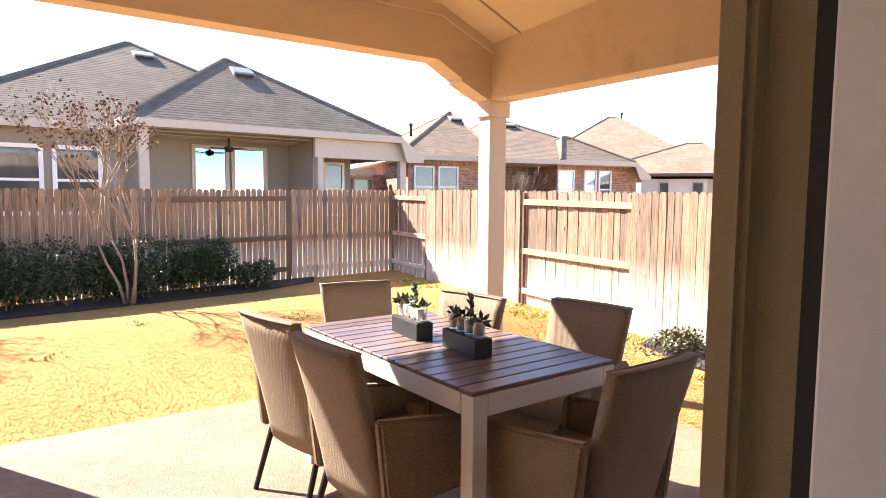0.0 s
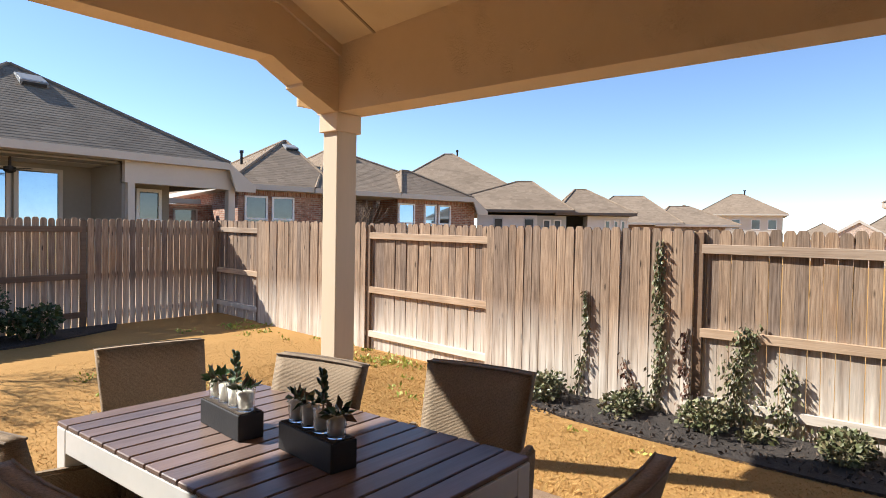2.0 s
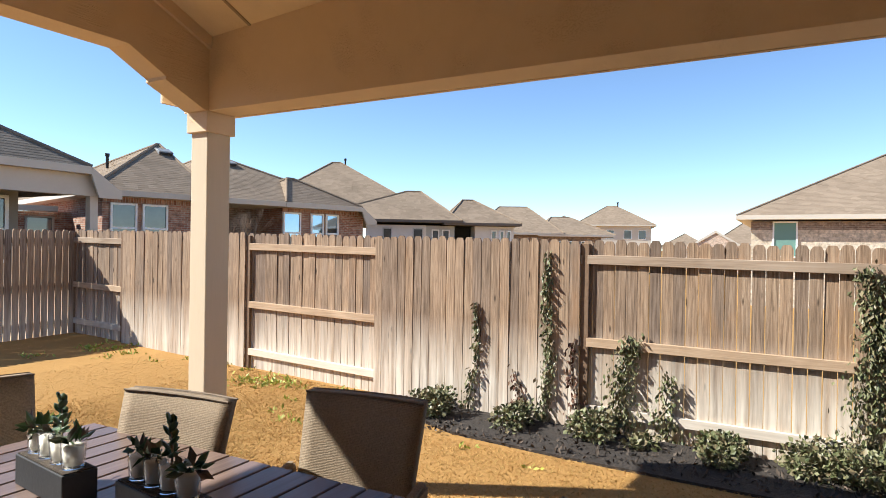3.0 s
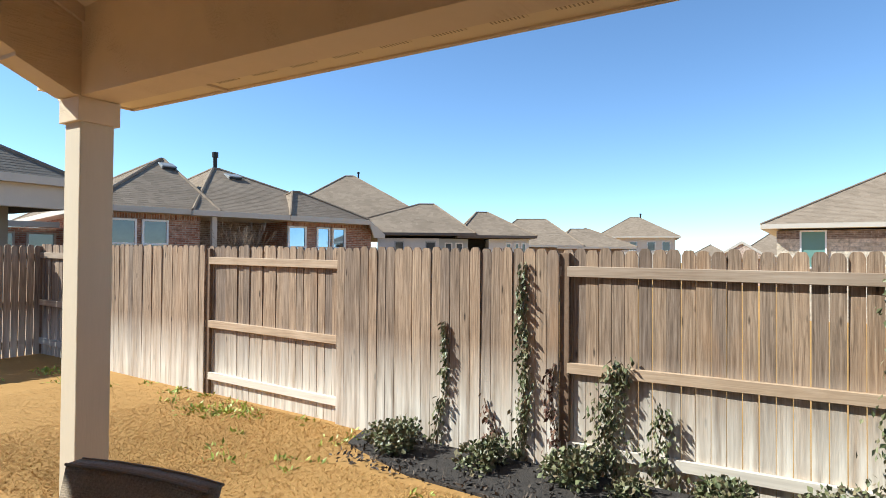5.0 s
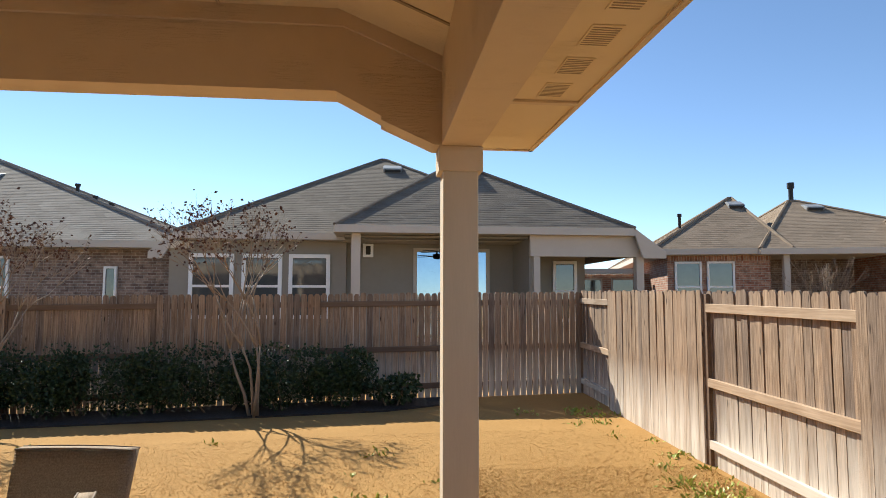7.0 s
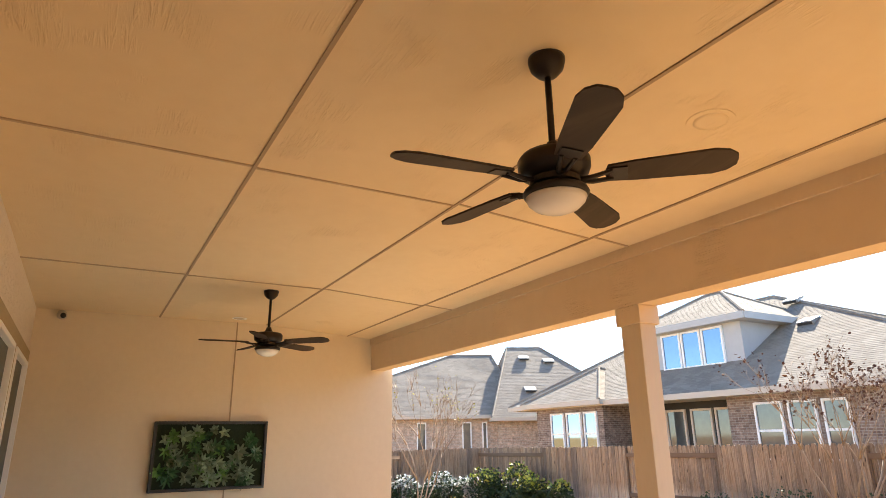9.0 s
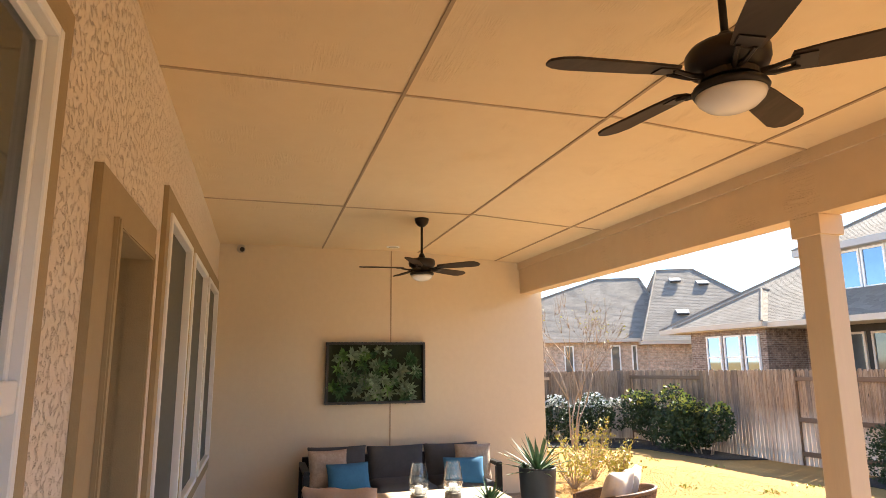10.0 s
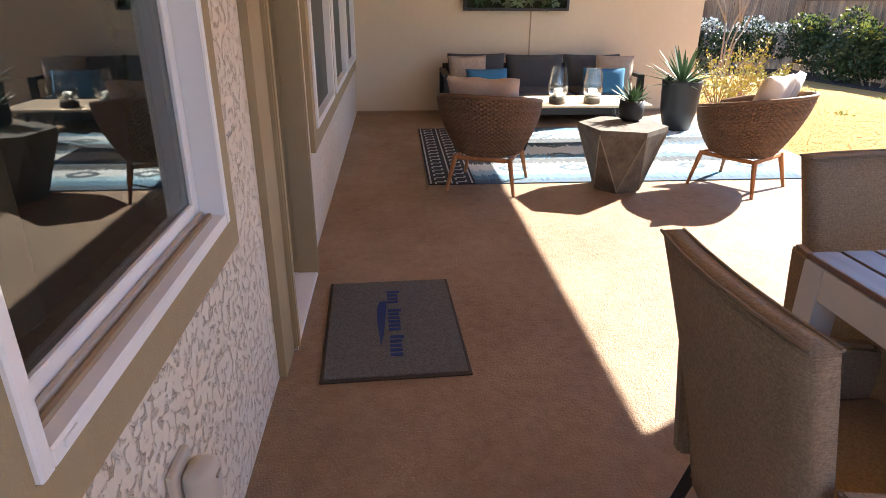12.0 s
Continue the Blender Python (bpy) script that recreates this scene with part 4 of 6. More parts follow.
roof_vent(H, -8.6, 19.4, 4.9, 0.28)
roof_vent(H, -9.9, 21.0, 5.95, 0.28)
for u, v, z in ((-6.2, 19.3, 4.4), (-5.4, 18.6, 3.95), (-4.8, 18.2, 3.7)):
    vent_pipe(H, u, v, z, 0.35)

# pink brick house at the far corner
h = thing("house", "pale pink brick house with a large pale grey hip roof", "house", (-25.5, 12.5, -1.2), 62)
part("wall", box_bm(-3, 5.7, 0.6, 10, -1, 3.75), BRICK_PINK, h)
part("wall", box_bm(5.7, 12, -0.3, 10, -1, 3.6), BRICK_PINK, h)
hip_roof(h, -5, 7.0, 0.0, 12, 3.9, 0.55, ROOF_PALE, ridge=(3.75, 5.99, 5.0, 7.3))
hip_roof(h, 5.35, 13, -0.9, 12, 3.75, 0.55, ROOF_PALE, ridge=(6.85, 8.7, 4.7, 7.65))
for a, b in ((1.9, 2.35), (4.05, 4.5), (5.0, 5.25)):
    house_window(h, a, b, 2.2, 3.6, 0.58, DARKGLASS, WHITE, False, 0.06)
for u, v, z in ((7.6, 3.6, 6.95), (8.9, 3.4, 6.75), (7.45, 1.0, 5.1)):
    roof_vent(h, u, v, z, 0.3)

# ---- materials of the things ----
FABRIC = Mat("tan_woven_sling", (0.30, 0.225, 0.155), 0.85, spec=0.2)
_v = FABRIC.coord()
_w = FABRIC.n("TexWave", Scale=60.0, Distortion=2.5, Detail=2.0)
_w.bands_direction = "Z"
FABRIC.link(_v, _w.inputs["Vector"])
_c = FABRIC.mix(0.5, FABRIC.ramp(FABRIC.noise(_v, 150, 4, 0.85), [(0.36, (0.12, 0.09, 0.062)), (0.64, (0.41, 0.32, 0.228))]),
                FABRIC.ramp(FABRIC.noise(_v, 3, 3), [(0.3, (0.27, 0.2, 0.14)), (0.7, (0.34, 0.26, 0.18))]))
FABRIC.base(FABRIC.mix(1.0, _c, (0.95, 0.95, 0.93), "MULTIPLY"))
FABRIC.bump(_w.outputs["Fac"], 0.4, 0.003)
FABRIC.bump(FABRIC.noise(_v, 190, 3, 0.7), 0.6, 0.003)
FABRIC = FABRIC.m
PIPING = varied("dark_tan_piping", (0.17, 0.125, 0.085), (0.22, 0.165, 0.115), 20, 0.8)
SLATM = wood_grain("dark_composite_slat", (0.12, 0.085, 0.075), (0.18, 0.13, 0.115), (0.25, 0.185, 0.165), "x", rough=0.27, per_object=0.2)
TABLEWHITE = varied("white_powder_coat", (0.66, 0.64, 0.60), (0.72, 0.70, 0.66), 4, 0.5, bump=0.08, bscale=200)
BLACKMETAL = varied("black_metal", (0.012, 0.011, 0.011), (0.022, 0.02, 0.02), 8, 0.45, metal=0.3)
PLANTER = varied("black_planter", (0.016, 0.016, 0.017), (0.03, 0.03, 0.031), 7, 0.55, bump=0.2, bscale=90)
CHARCOAL = varied("charcoal_fabric", (0.055, 0.056, 0.06), (0.085, 0.086, 0.09), 10, 0.95, bump=0.35, bscale=420, bdist=0.002)
BLUE = varied("blue_pillow_fabric", (0.03, 0.13, 0.24), (0.05, 0.18, 0.31), 12, 0.9, bump=0.3, bscale=400, bdist=0.002)
KNIT = varied("beige_knotted_fabric", (0.36, 0.27, 0.2), (0.56, 0.45, 0.35), 26, 0.95, bump=0.9, bscale=70, bdist=0.012)
CREAM = varied("cream_fabric", (0.62, 0.54, 0.45), (0.74, 0.67, 0.58), 6, 0.9, bump=0.3, bscale=260, bdist=0.002)
PINKBEIGE = varied("pinkish_beige_fabric", (0.46, 0.35, 0.28), (0.56, 0.44, 0.36), 8, 0.9, bump=0.3, bscale=300, bdist=0.002)
TEAK = wood_grain("teak_leg", (0.24, 0.10, 0.04), (0.38, 0.18, 0.08), (0.48, 0.25, 0.12), "z", rough=0.5, per_object=0.1)
PALEWOOD = wood_grain("pale_slat_wood", (0.46, 0.36, 0.26), (0.60, 0.49, 0.36), (0.7, 0.6, 0.46), "y", rough=0.6, per_object=0.12)
CEMENT = varied("mottled_grey_cement", (0.055, 0.046, 0.037), (0.21, 0.178, 0.14), 9, 0.75, bump=0.7, bscale=50)
CEMENT_EDGE = varied("worn_cement_edge", (0.2, 0.17, 0.135), (0.33, 0.285, 0.23), 12, 0.75, bump=0.5, bscale=60)
AGAVE = varied("agave_leaf", (0.05, 0.10, 0.045), (0.10, 0.17, 0.07), 10, 0.5, stretch=(1, 1, 3))
SOIL = varied("potting_soil", (0.03, 0.02, 0.014), (0.08, 0.055, 0.035), 40, 0.95, bump=0.9, bscale=90, bdist=0.01)
CANDLE = varied("ivory_candle", (0.75, 0.7, 0.6), (0.8, 0.76, 0.67), 3, 0.5)
MATGREY = varied("grey_coir_mat", (0.055, 0.055, 0.052), (0.22, 0.215, 0.2), 110, 0.95, bump=0.9, bscale=420, bdist=0.006)
MATBLUE = varied("blue_mat_print", (0.012, 0.03, 0.13), (0.02, 0.05, 0.2), 90, 0.95, bump=0.6, bscale=420, bdist=0.004)
MATEDGE = varied("dark_rubber_edge", (0.03, 0.022, 0.017), (0.06, 0.045, 0.035), 9, 0.7)
BLADEW = wood_grain("dark_fan_blade_wood", (0.016, 0.011, 0.008), (0.04, 0.027, 0.018), (0.1, 0.07, 0.048), "x", rough=0.6, per_object=0.1, scale=0.35)
OPAL = varied("opal_glass_bowl", (0.78, 0.74, 0.68), (0.82, 0.79, 0.74), 3, 0.25)
BARK = varied("pale_smooth_bark", (0.22, 0.155, 0.105), (0.40, 0.30, 0.21), 9, 0.8, bump=0.4, bscale=30, stretch=(1, 1, 0.3))


def leaf_material(name, stops, rough=0.45):
    m = Mat(name, stops[0], rough, spec=0.4)
    rnd = m.n("NewGeometry").outputs["Random Per Island"]
    m.base(m.ramp(rnd, [(i / (len(stops) - 1), s) for i, s in enumerate(stops)]))
    return m.m


HEDGE = leaf_material("dark_hedge_leaves", [(0.018, 0.035, 0.012), (0.04, 0.07, 0.02), (0.028, 0.05, 0.018), (0.065, 0.09, 0.03)])
IVY = leaf_material("ivy_leaves", [(0.075, 0.09, 0.036), (0.14, 0.15, 0.065), (0.22, 0.215, 0.11), (0.2, 0.15, 0.085), (0.1, 0.115, 0.05)])
DRYLEAF = leaf_material("brown_dry_leaves", [(0.07, 0.03, 0.02), (0.12, 0.055, 0.035), (0.18, 0.1, 0.06)], 0.85)
BLOOM = leaf_material("white_blossoms", [(0.75, 0.76, 0.7), (0.82, 0.83, 0.8)])
YELLOWLEAF = leaf_material("yellow_green_leaves", [(0.42, 0.36, 0.05), (0.5, 0.44, 0.09), (0.3, 0.3, 0.06), (0.36, 0.22, 0.08)])
WEED = leaf_material("bright_weed_leaves", [(0.27, 0.34, 0.05), (0.38, 0.42, 0.07), (0.48, 0.46, 0.11)])
JADE = varied("jade_leaf", (0.035, 0.07, 0.03), (0.085, 0.13, 0.055), 40, 0.4)
SUCC = leaf_material("succulent_leaves", [(0.02, 0.055, 0.02), (0.05, 0.11, 0.035), (0.1, 0.16, 0.075), (0.16, 0.2, 0.12), (0.09, 0.045, 0.04)])


def leaves_mesh(name, spots, size, mat, rnd, ratio=0.5, droop=0.0):
    """Small folded leaves at the given spots (place, outward way)."""
    verts, faces = [], []
    for p, out in spots:
        a = Vector((rnd.gauss(0, 1), rnd.gauss(0, 1), rnd.gauss(0, 0.7) - droop))
        a = (a.normalized() + out * 0.9).normalized()
        b = a.cross(Vector((rnd.gauss(0, 1), rnd.gauss(0, 1), rnd.gauss(0, 1)))).normalized()
        c = a.cross(b)
        s = size * rnd.uniform(0.6, 1.3)
        w = s * ratio
        i = len(verts)
        verts += [p, p + a * s * 0.5 + b * w + c * w * 0.3, p + a * s, p + a * s * 0.5 - b * w + c * w * 0.3]
        faces += [(i, i + 1, i + 2), (i, i + 2, i + 3)]
    me = bpy.data.meshes.new(name)
    me.from_pydata([tuple(v) for v in verts], [], faces)
    me.materials.append(mat)
    return me


def foliage(parent, name, mesh):
    ob = new(name, mesh)
    ob.parent = parent
    tagged(ob, kind="stuff")
    return ob


# ---- dining set ----
TX0, TX1, TY0, TY1, TZ = 0.68, 1.475, 1.49, 2.935, 0.757
table = thing("dining_table", "white metal dining table with dark brown slatted top", "table", ((TX0 + TX1) / 2, (TY0 + TY1) / 2, 0), 1.5)
hw, hd = (TX1 - TX0) / 2, (TY1 - TY0) / 2
N = 16
slat = mesh_of("slat", box_bm(-hw, hw, -hd / N + 0.0035, hd / N - 0.0035, 0, 0.016, 0.003, 1), SLATM)
for i in range(N):
    piece("slat", slat, table, pose(0, -hd + (i + 0.5) * 2 * hd / N, TZ - 0.016))
for sx in (-1, 1):
    part("apron", box_bm(sx * (hw - 0.012) - 0.012, sx * (hw - 0.012) + 0.012, -hd + 0.075, hd - 0.075, TZ - 0.1, TZ - 0.018, 0.003), TABLEWHITE, table)
    for sy in (-1, 1):
        part("leg", box_bm(min(sx * hw, sx * (hw - 0.07)), max(sx * hw, sx * (hw - 0.07)), min(sy * hd, sy * (hd - 0.07)), max(sy * hd, sy * (hd - 0.07)), 0, TZ - 0.018, 0.004), TABLEWHITE, table)
for sy in (-1, 1):
    part("apron", box_bm(-hw + 0.072, hw - 0.072, sy * (hd - 0.012) - 0.012, sy * (hd - 0.012) + 0.012, TZ - 0.1, TZ - 0.018, 0.003), TABLEWHITE, table)


def curved_back(w0, w1, h0, h1, lean, thick, bow):
    """A padded back between heights h0 and h1, wider at the top, leaning and bowed."""
    bm = bmesh.new()
    nu, nv = 10, 8
    grid = {}
    for s, off in ((0, 0.0), (1, thick)):
        for i in range(nu + 1):
            for j in range(nv + 1):
                u, v = i / nu * 2 - 1, j / nv
                w = w0 + (w1 - w0) * v
                edge = 1 - 0.22 * max(abs(u) ** 14, (2 * v - 1) ** 14)
                y = lean * v ** 1.2 + bow * (1 - u * u) * 0.6 + (off - thick / 2) * edge
                z = h0 + (h1 - h0) * v 
                grid[s, i, j] = bm.verts.new((u * w / 2, y, z))
    for s in (0, 1):
        for i in range(nu):
            for j in range(nv):
                q = [grid[s, i, j], grid[s, i + 1, j], grid[s, i + 1, j + 1], grid[s, i, j + 1]]
                bm.faces.new(q if s == 0 else q[::-1])
    for i in range(nu):
        for j, fl in ((0, 1), (nv, 0)):
            q = [grid[0, i, j], grid[1, i, j], grid[1, i + 1, j], grid[0, i + 1, j]]
            bm.faces.new(q if fl else q[::-1])
    for j in range(nv):
        for i, fl in ((0, 0), (nu, 1)):
            q = [grid[0, i, j], grid[1, i, j], grid[1, i, j + 1], grid[0, i, j + 1]]
            bm.faces.new(q if fl else q[::-1])
    bmesh.ops.recalc_face_normals(bm, faces=bm.faces[:])
    return bm


def pad(x0, x1, y0, y1, z0, z1, r=0.02):
    return box_bm(x0, x1, y0, y1, z0, z1, r, 3)


chair = thing("dining_chair", "tan woven upholstered dining armchair with dark metal legs", "chair", group="chairs round the table")
part("seat", pad(-0.235, 0.235, -0.25, 0.2, 0.34, 0.455, 0.025), FABRIC, chair, smooth=False)
part("backrest", curved_back(0.40, 0.47, 0.26, 0.905, 0.15, 0.055, 0.03), FABRIC, chair, smooth=True, at=pose(0, 0.195, 0))
part("piping", tube([(-0.235, 0.345 - 0.024, 0.904), (-0.12, 0.3585 - 0.026, 0.905), (0, 0.363 - 0.026, 0.905), (0.12, 0.3585 - 0.026, 0.905), (0.235, 0.345 - 0.024, 0.904)], 0.004, 6), PIPING, chair)
part("piping", tube([(-0.235, 0.345 + 0.024, 0.904), (-0.12, 0.3585 + 0.026, 0.905), (0, 0.363 + 0.026, 0.905), (0.12, 0.3585 + 0.026, 0.905), (0.235, 0.345 + 0.024, 0.904)], 0.004, 6), PIPING, chair)
for s in (-1, 1):
    arm = extrude_poly([(-0.24, 0.30), (0.235, 0.30), (0.275, 0.66), (-0.22, 0.585), (-0.245, 0.55)], "x", s * 0.235 - (0.045 if s < 0 else 0), s * 0.235 + (0.045 if s > 0 else 0))
    bmesh.ops.bevel(arm, geom=arm.edges[:], offset=0.012, segments=2, affect="EDGES")
    part("armrest", arm, FABRIC, chair)
    part("leg", tube([(s * 0.21, -0.2, 0.33), (s * 0.225, -0.235, 0.0)], [0.016, 0.013], 8), BLACKMETAL, chair)
    part("leg", tube([(s * 0.2, 0.2, 0.33), (s * 0.215, 0.3, 0.0)], [0.016, 0.013], 8), BLACKMETAL, chair)
    part("seam", box_bm(s * 0.19 - 0.002, s * 0.19 + 0.002, 0.222, 0.2245, 0.28, 0.32), PIPING, chair)
chair.matrix_basis = pose(1.122, 1.38, 0, 0, 0, 182)
# chair's own front is toward -y; the back stands at +y
places = [(0.655, 2.585, 101), (0.655, 1.945, 95), (1.15, 3.02, -8), (1.185, 2.49, -81), (1.53, 1.92, -81)]
for x, y, a in places:
    copy_thing(chair, pose(x, y, 0, 0, 0, a))


def succulent_plant(bm_spots, rnd, n, r, up):
    for _ in range(n):
        a = rnd.uniform(0, 6.28)
        e = rnd.uniform(0.1, 1.2)
        bm_spots.append((Vector((r * 0.3 * math.cos(a), r * 0.3 * math.sin(a), up * rnd.uniform(0.2, 1))), Vector((math.cos(a) * math.cos(e), math.sin(a) * math.cos(e), math.sin(e)))))


def jade_plant(parent, y, rnd):
    """A thin upright stem with pairs of thick rounded leaves and a tuft at its tip."""
    part("stem", tube([(0, y, 0.14), (0.004, y + 0.003, 0.19), (0.0, y + 0.006, 0.245)], [0.0032, 0.0028, 0.002], 6), BARK, parent)
    for k in range(9):
        a, z = k * 2.1 + rnd.uniform(-0.3, 0.3), 0.168 + 0.0105 * k
        size = 0.034 if k < 8 else 0.03
        bm = lathe([(0.001, 0.0), (0.006, 0.004), (0.0125, 0.015), (0.0115, 0.026), (0.001, size)], 10)
        bm.transform(Matrix.Diagonal((1.0, 0.38, 1.0, 1.0)))
        part("leaf", bm, JADE, parent, smooth=True, at=pose(0, y + 0.004, z, 0, 0, math.degrees(a)) @ pose(0, 0, 0, 52 - 4 * k, 0, 0))


def make_planter(cx, cy, turn, label, seed):
    rnd = random.Random(seed)
    ob = thing("planter", label, "planter", (cx, cy, TZ), turn, "planters on the table")
    bm = box_bm(-0.045, 0.045, -0.145, 0.145, 0.0, 0.085, 0.003)
    part("planter_box", bm, PLANTER, ob)
    part("planter_bed", box_bm(-0.04, 0.04, -0.14, 0.14, 0.0855, 0.088), SOIL, ob)
    for k in range(4):
        y = -0.105 + k * 0.07
        part("tumbler", lathe([(0.027, 0.089), (0.032, 0.163), (0.0308, 0.163), (0.0258, 0.092)], 28), CLEAR, ob, "clear glass tumbler", at=pose(0, y, 0)).visible_shadow = False
        part("gravel", lathe([(0.022, 0.0), (0.026, 0.05), (0.018, 0.055)], 12), CANDLE, ob, "pale gravel", smooth=True, at=pose(0, y, 0.097))
        if k == 1:
            jade_plant(ob, y, rnd)
        else:
            spots = []
            succulent_plant(spots, rnd, 22, 0.05, 0.02)
            s = tagged(new("succulent", leaves_mesh("succulent", spots, 0.05, SUCC, rnd, 0.2)), kind="stuff")
            s.parent = ob
            s.matrix_basis = pose(0, y, 0.148)
    return ob


make_planter(1.045, 1.975, -6, "black box planter with succulents in four glasses", 3)
make_planter(1.02, 2.40, -6, "black box planter with leafy succulents in four glasses", 8)

# ---- lounge set ----
rug = thing("rug", "blue, white and black woven patterned outdoor rug", "rug", (-3.46, 2.18, 0.001))


def rug_material():
    m = Mat("woven_rug", (0.5, 0.6, 0.7), 0.95, spec=0.1)
    v = m.coord((1, 1, 1), world_space=False)
    sep = m.n("SeparateXYZ")
    m.link(v, sep.inputs[0])
    zig = m.n("TexWave", Scale=5.0, Distortion=0.0)
    zig.wave_profile, zig.bands_direction = "TRI", "Y"
    m.link(v, zig.inputs["Vector"])
    off = m.n("Math")
    off.operation = "MULTIPLY_ADD"
    m.link(zig.outputs["Fac"], off.inputs[0])
    off.inputs[1].default_value = 0.05
    m.link(sep.outputs["X"], off.inputs[2])
    jag = m.n("Math")
    jag.operation = "MULTIPLY_ADD"
    m.link(m.noise(m.coord((2, 60, 1), world_space=False), 1.0, 1), jag.inputs[0])
    jag.inputs[1].default_value = 0.2
    m.link(off.outputs[0], jag.inputs[2])
    band = m.n("MapRange")
    m.link(jag.outputs[0], band.inputs["Value"])
    band.inputs["From Min"].default_value, band.inputs["From Max"].default_value = -1.0, 1.12
    white, pale, blue, deep, black = (0.72, 0.75, 0.74), (0.36, 0.56, 0.66), (0.06, 0.2, 0.32), (0.02, 0.06, 0.12), (0.02, 0.02, 0.022)
    c = m.ramp(band.outputs[0], [(0.0, deep), (0.08, blue), (0.14, white), (0.24, pale), (0.3, black), (0.40, deep), (0.45, white), (0.56, white), (0.6, blue), (0.66, black), (0.75, white), (0.84, pale), (0.9, blue), (0.96, deep)])
    c.node.color_ramp.interpolation = "CONSTANT"
    loz = m.n("TexWave", Scale=0.62, Distortion=0.0)
    loz.wave_profile, loz.bands_direction = "TRI", "Y"
    m.link(v, loz.inputs["Vector"])
    cross = m.n("TexWave", Scale=0.78, Distortion=0.0)
    cross.wave_profile, cross.bands_direction = "TRI", "X"
    m.link(v, cross.inputs["Vector"])
    both = m.n("Math")
    both.operation = "MULTIPLY"
    m.link(loz.outputs["Fac"], both.inputs[0])
    m.link(cross.outputs["Fac"], both.inputs[1])
    ragged = m.n("Math")
    ragged.operation = "MULTIPLY_ADD"
    m.link(m.noise(m.coord((3, 46, 1), world_space=False), 1.0, 1), ragged.inputs[0])
    ragged.inputs[1].default_value = 0.3
    m.link(both.outputs[0], ragged.inputs[2])
    c = m.mix(m.ramp(ragged.outputs[0], [(0.60, (0, 0, 0)), (0.62, (1, 1, 1)), (0.86, (1, 1, 1)), (0.88, (0.15, 0.15, 0.15))]), c, (0.03, 0.06, 0.085))
    m.base(m.mix(0.22, c, m.ramp(m.noise(m.coord((8, 140, 1), world_space=False), 1.0, 3), [(0.3, (0.1, 0.14, 0.18)), (0.7, (0.7, 0.74, 0.74))])))
    m.bump(m.noise(m.coord((200, 200, 1), world_space=False), 1.0, 2), 0.5, 0.003)
    return m.m


RUGM = rug_material()
RUGDARK = varied("dark_rug_border", (0.016, 0.018, 0.022), (0.04, 0.042, 0.05), 60, 0.95, bump=0.5, bscale=300)
RUGPALE = varied("pale_rug_thread", (0.42, 0.43, 0.43), (0.58, 0.59, 0.58), 60, 0.95)
part("field", box_bm(-1.02, 1.02, -1.12, 1.5, 0.0, 0.009, 0.003), RUGM, rug)
part("border", box_bm(-1.02, 1.02, -1.48, -1.1205, 0.0, 0.009, 0.003), RUGDARK, rug, "dark border band")
for yy in (-1.46, -1.30, -1.145):
    part("border_line", box_bm(-1.01, 1.01, yy - 0.006, yy + 0.006, 0.009, 0.0105), RUGPALE, rug)
for yy in (-1.385, -1.225):
    for k in range(18):
        bm = bmesh.new()
        xx = -0.98 + k * 0.112
        bm_box(bm, xx, xx + 0.045, yy + 0.03, yy + 0.045, 0.009, 0.0105)
        bm_box(bm, xx + 0.035, xx + 0.05, yy - 0.03, yy + 0.03, 0.009, 0.0105)
        bm_box(bm, xx + 0.05, xx + 0.1, yy - 0.045, yy - 0.03, 0.009, 0.0105)
        part("meander", bm, RUGPALE, rug)

sofa = thing("sofa", "charcoal three-seat outdoor sofa with dark metal frame", "sofa", (-5.05, 2.085, 0))
L_ = 1.06
part("frame", join(join(box_bm(-0.40, 0.36, -L_, L_, 0.13, 0.2, 0.006), box_bm(-0.41, -0.35, -L_, L_, 0.2, 0.58, 0.006)), box_bm(0.3, 0.37, -L_, L_, 0.1, 0.2, 0.006)), BLACKMETAL, sofa)
for s in (-1, 1):
    arm = bmesh.new()
    bm_box(arm, -0.38, 0.36, s * L_ - 0.035, s * L_ + 0.035, 0.49, 0.53)
    bm_box(arm, 0.3, 0.36, s * L_ - 0.034, s * L_ + 0.034, 0.0, 0.49)
    bm_box(arm, -0.38, -0.32, s * L_ - 0.034, s * L_ + 0.034, 0.0, 0.49)
    bmesh.ops.bevel(arm, geom=arm.edges[:], offset=0.006, segments=2, affect="EDGES")
    part("armrest", arm, BLACKMETAL, sofa, "dark metal arm frame")


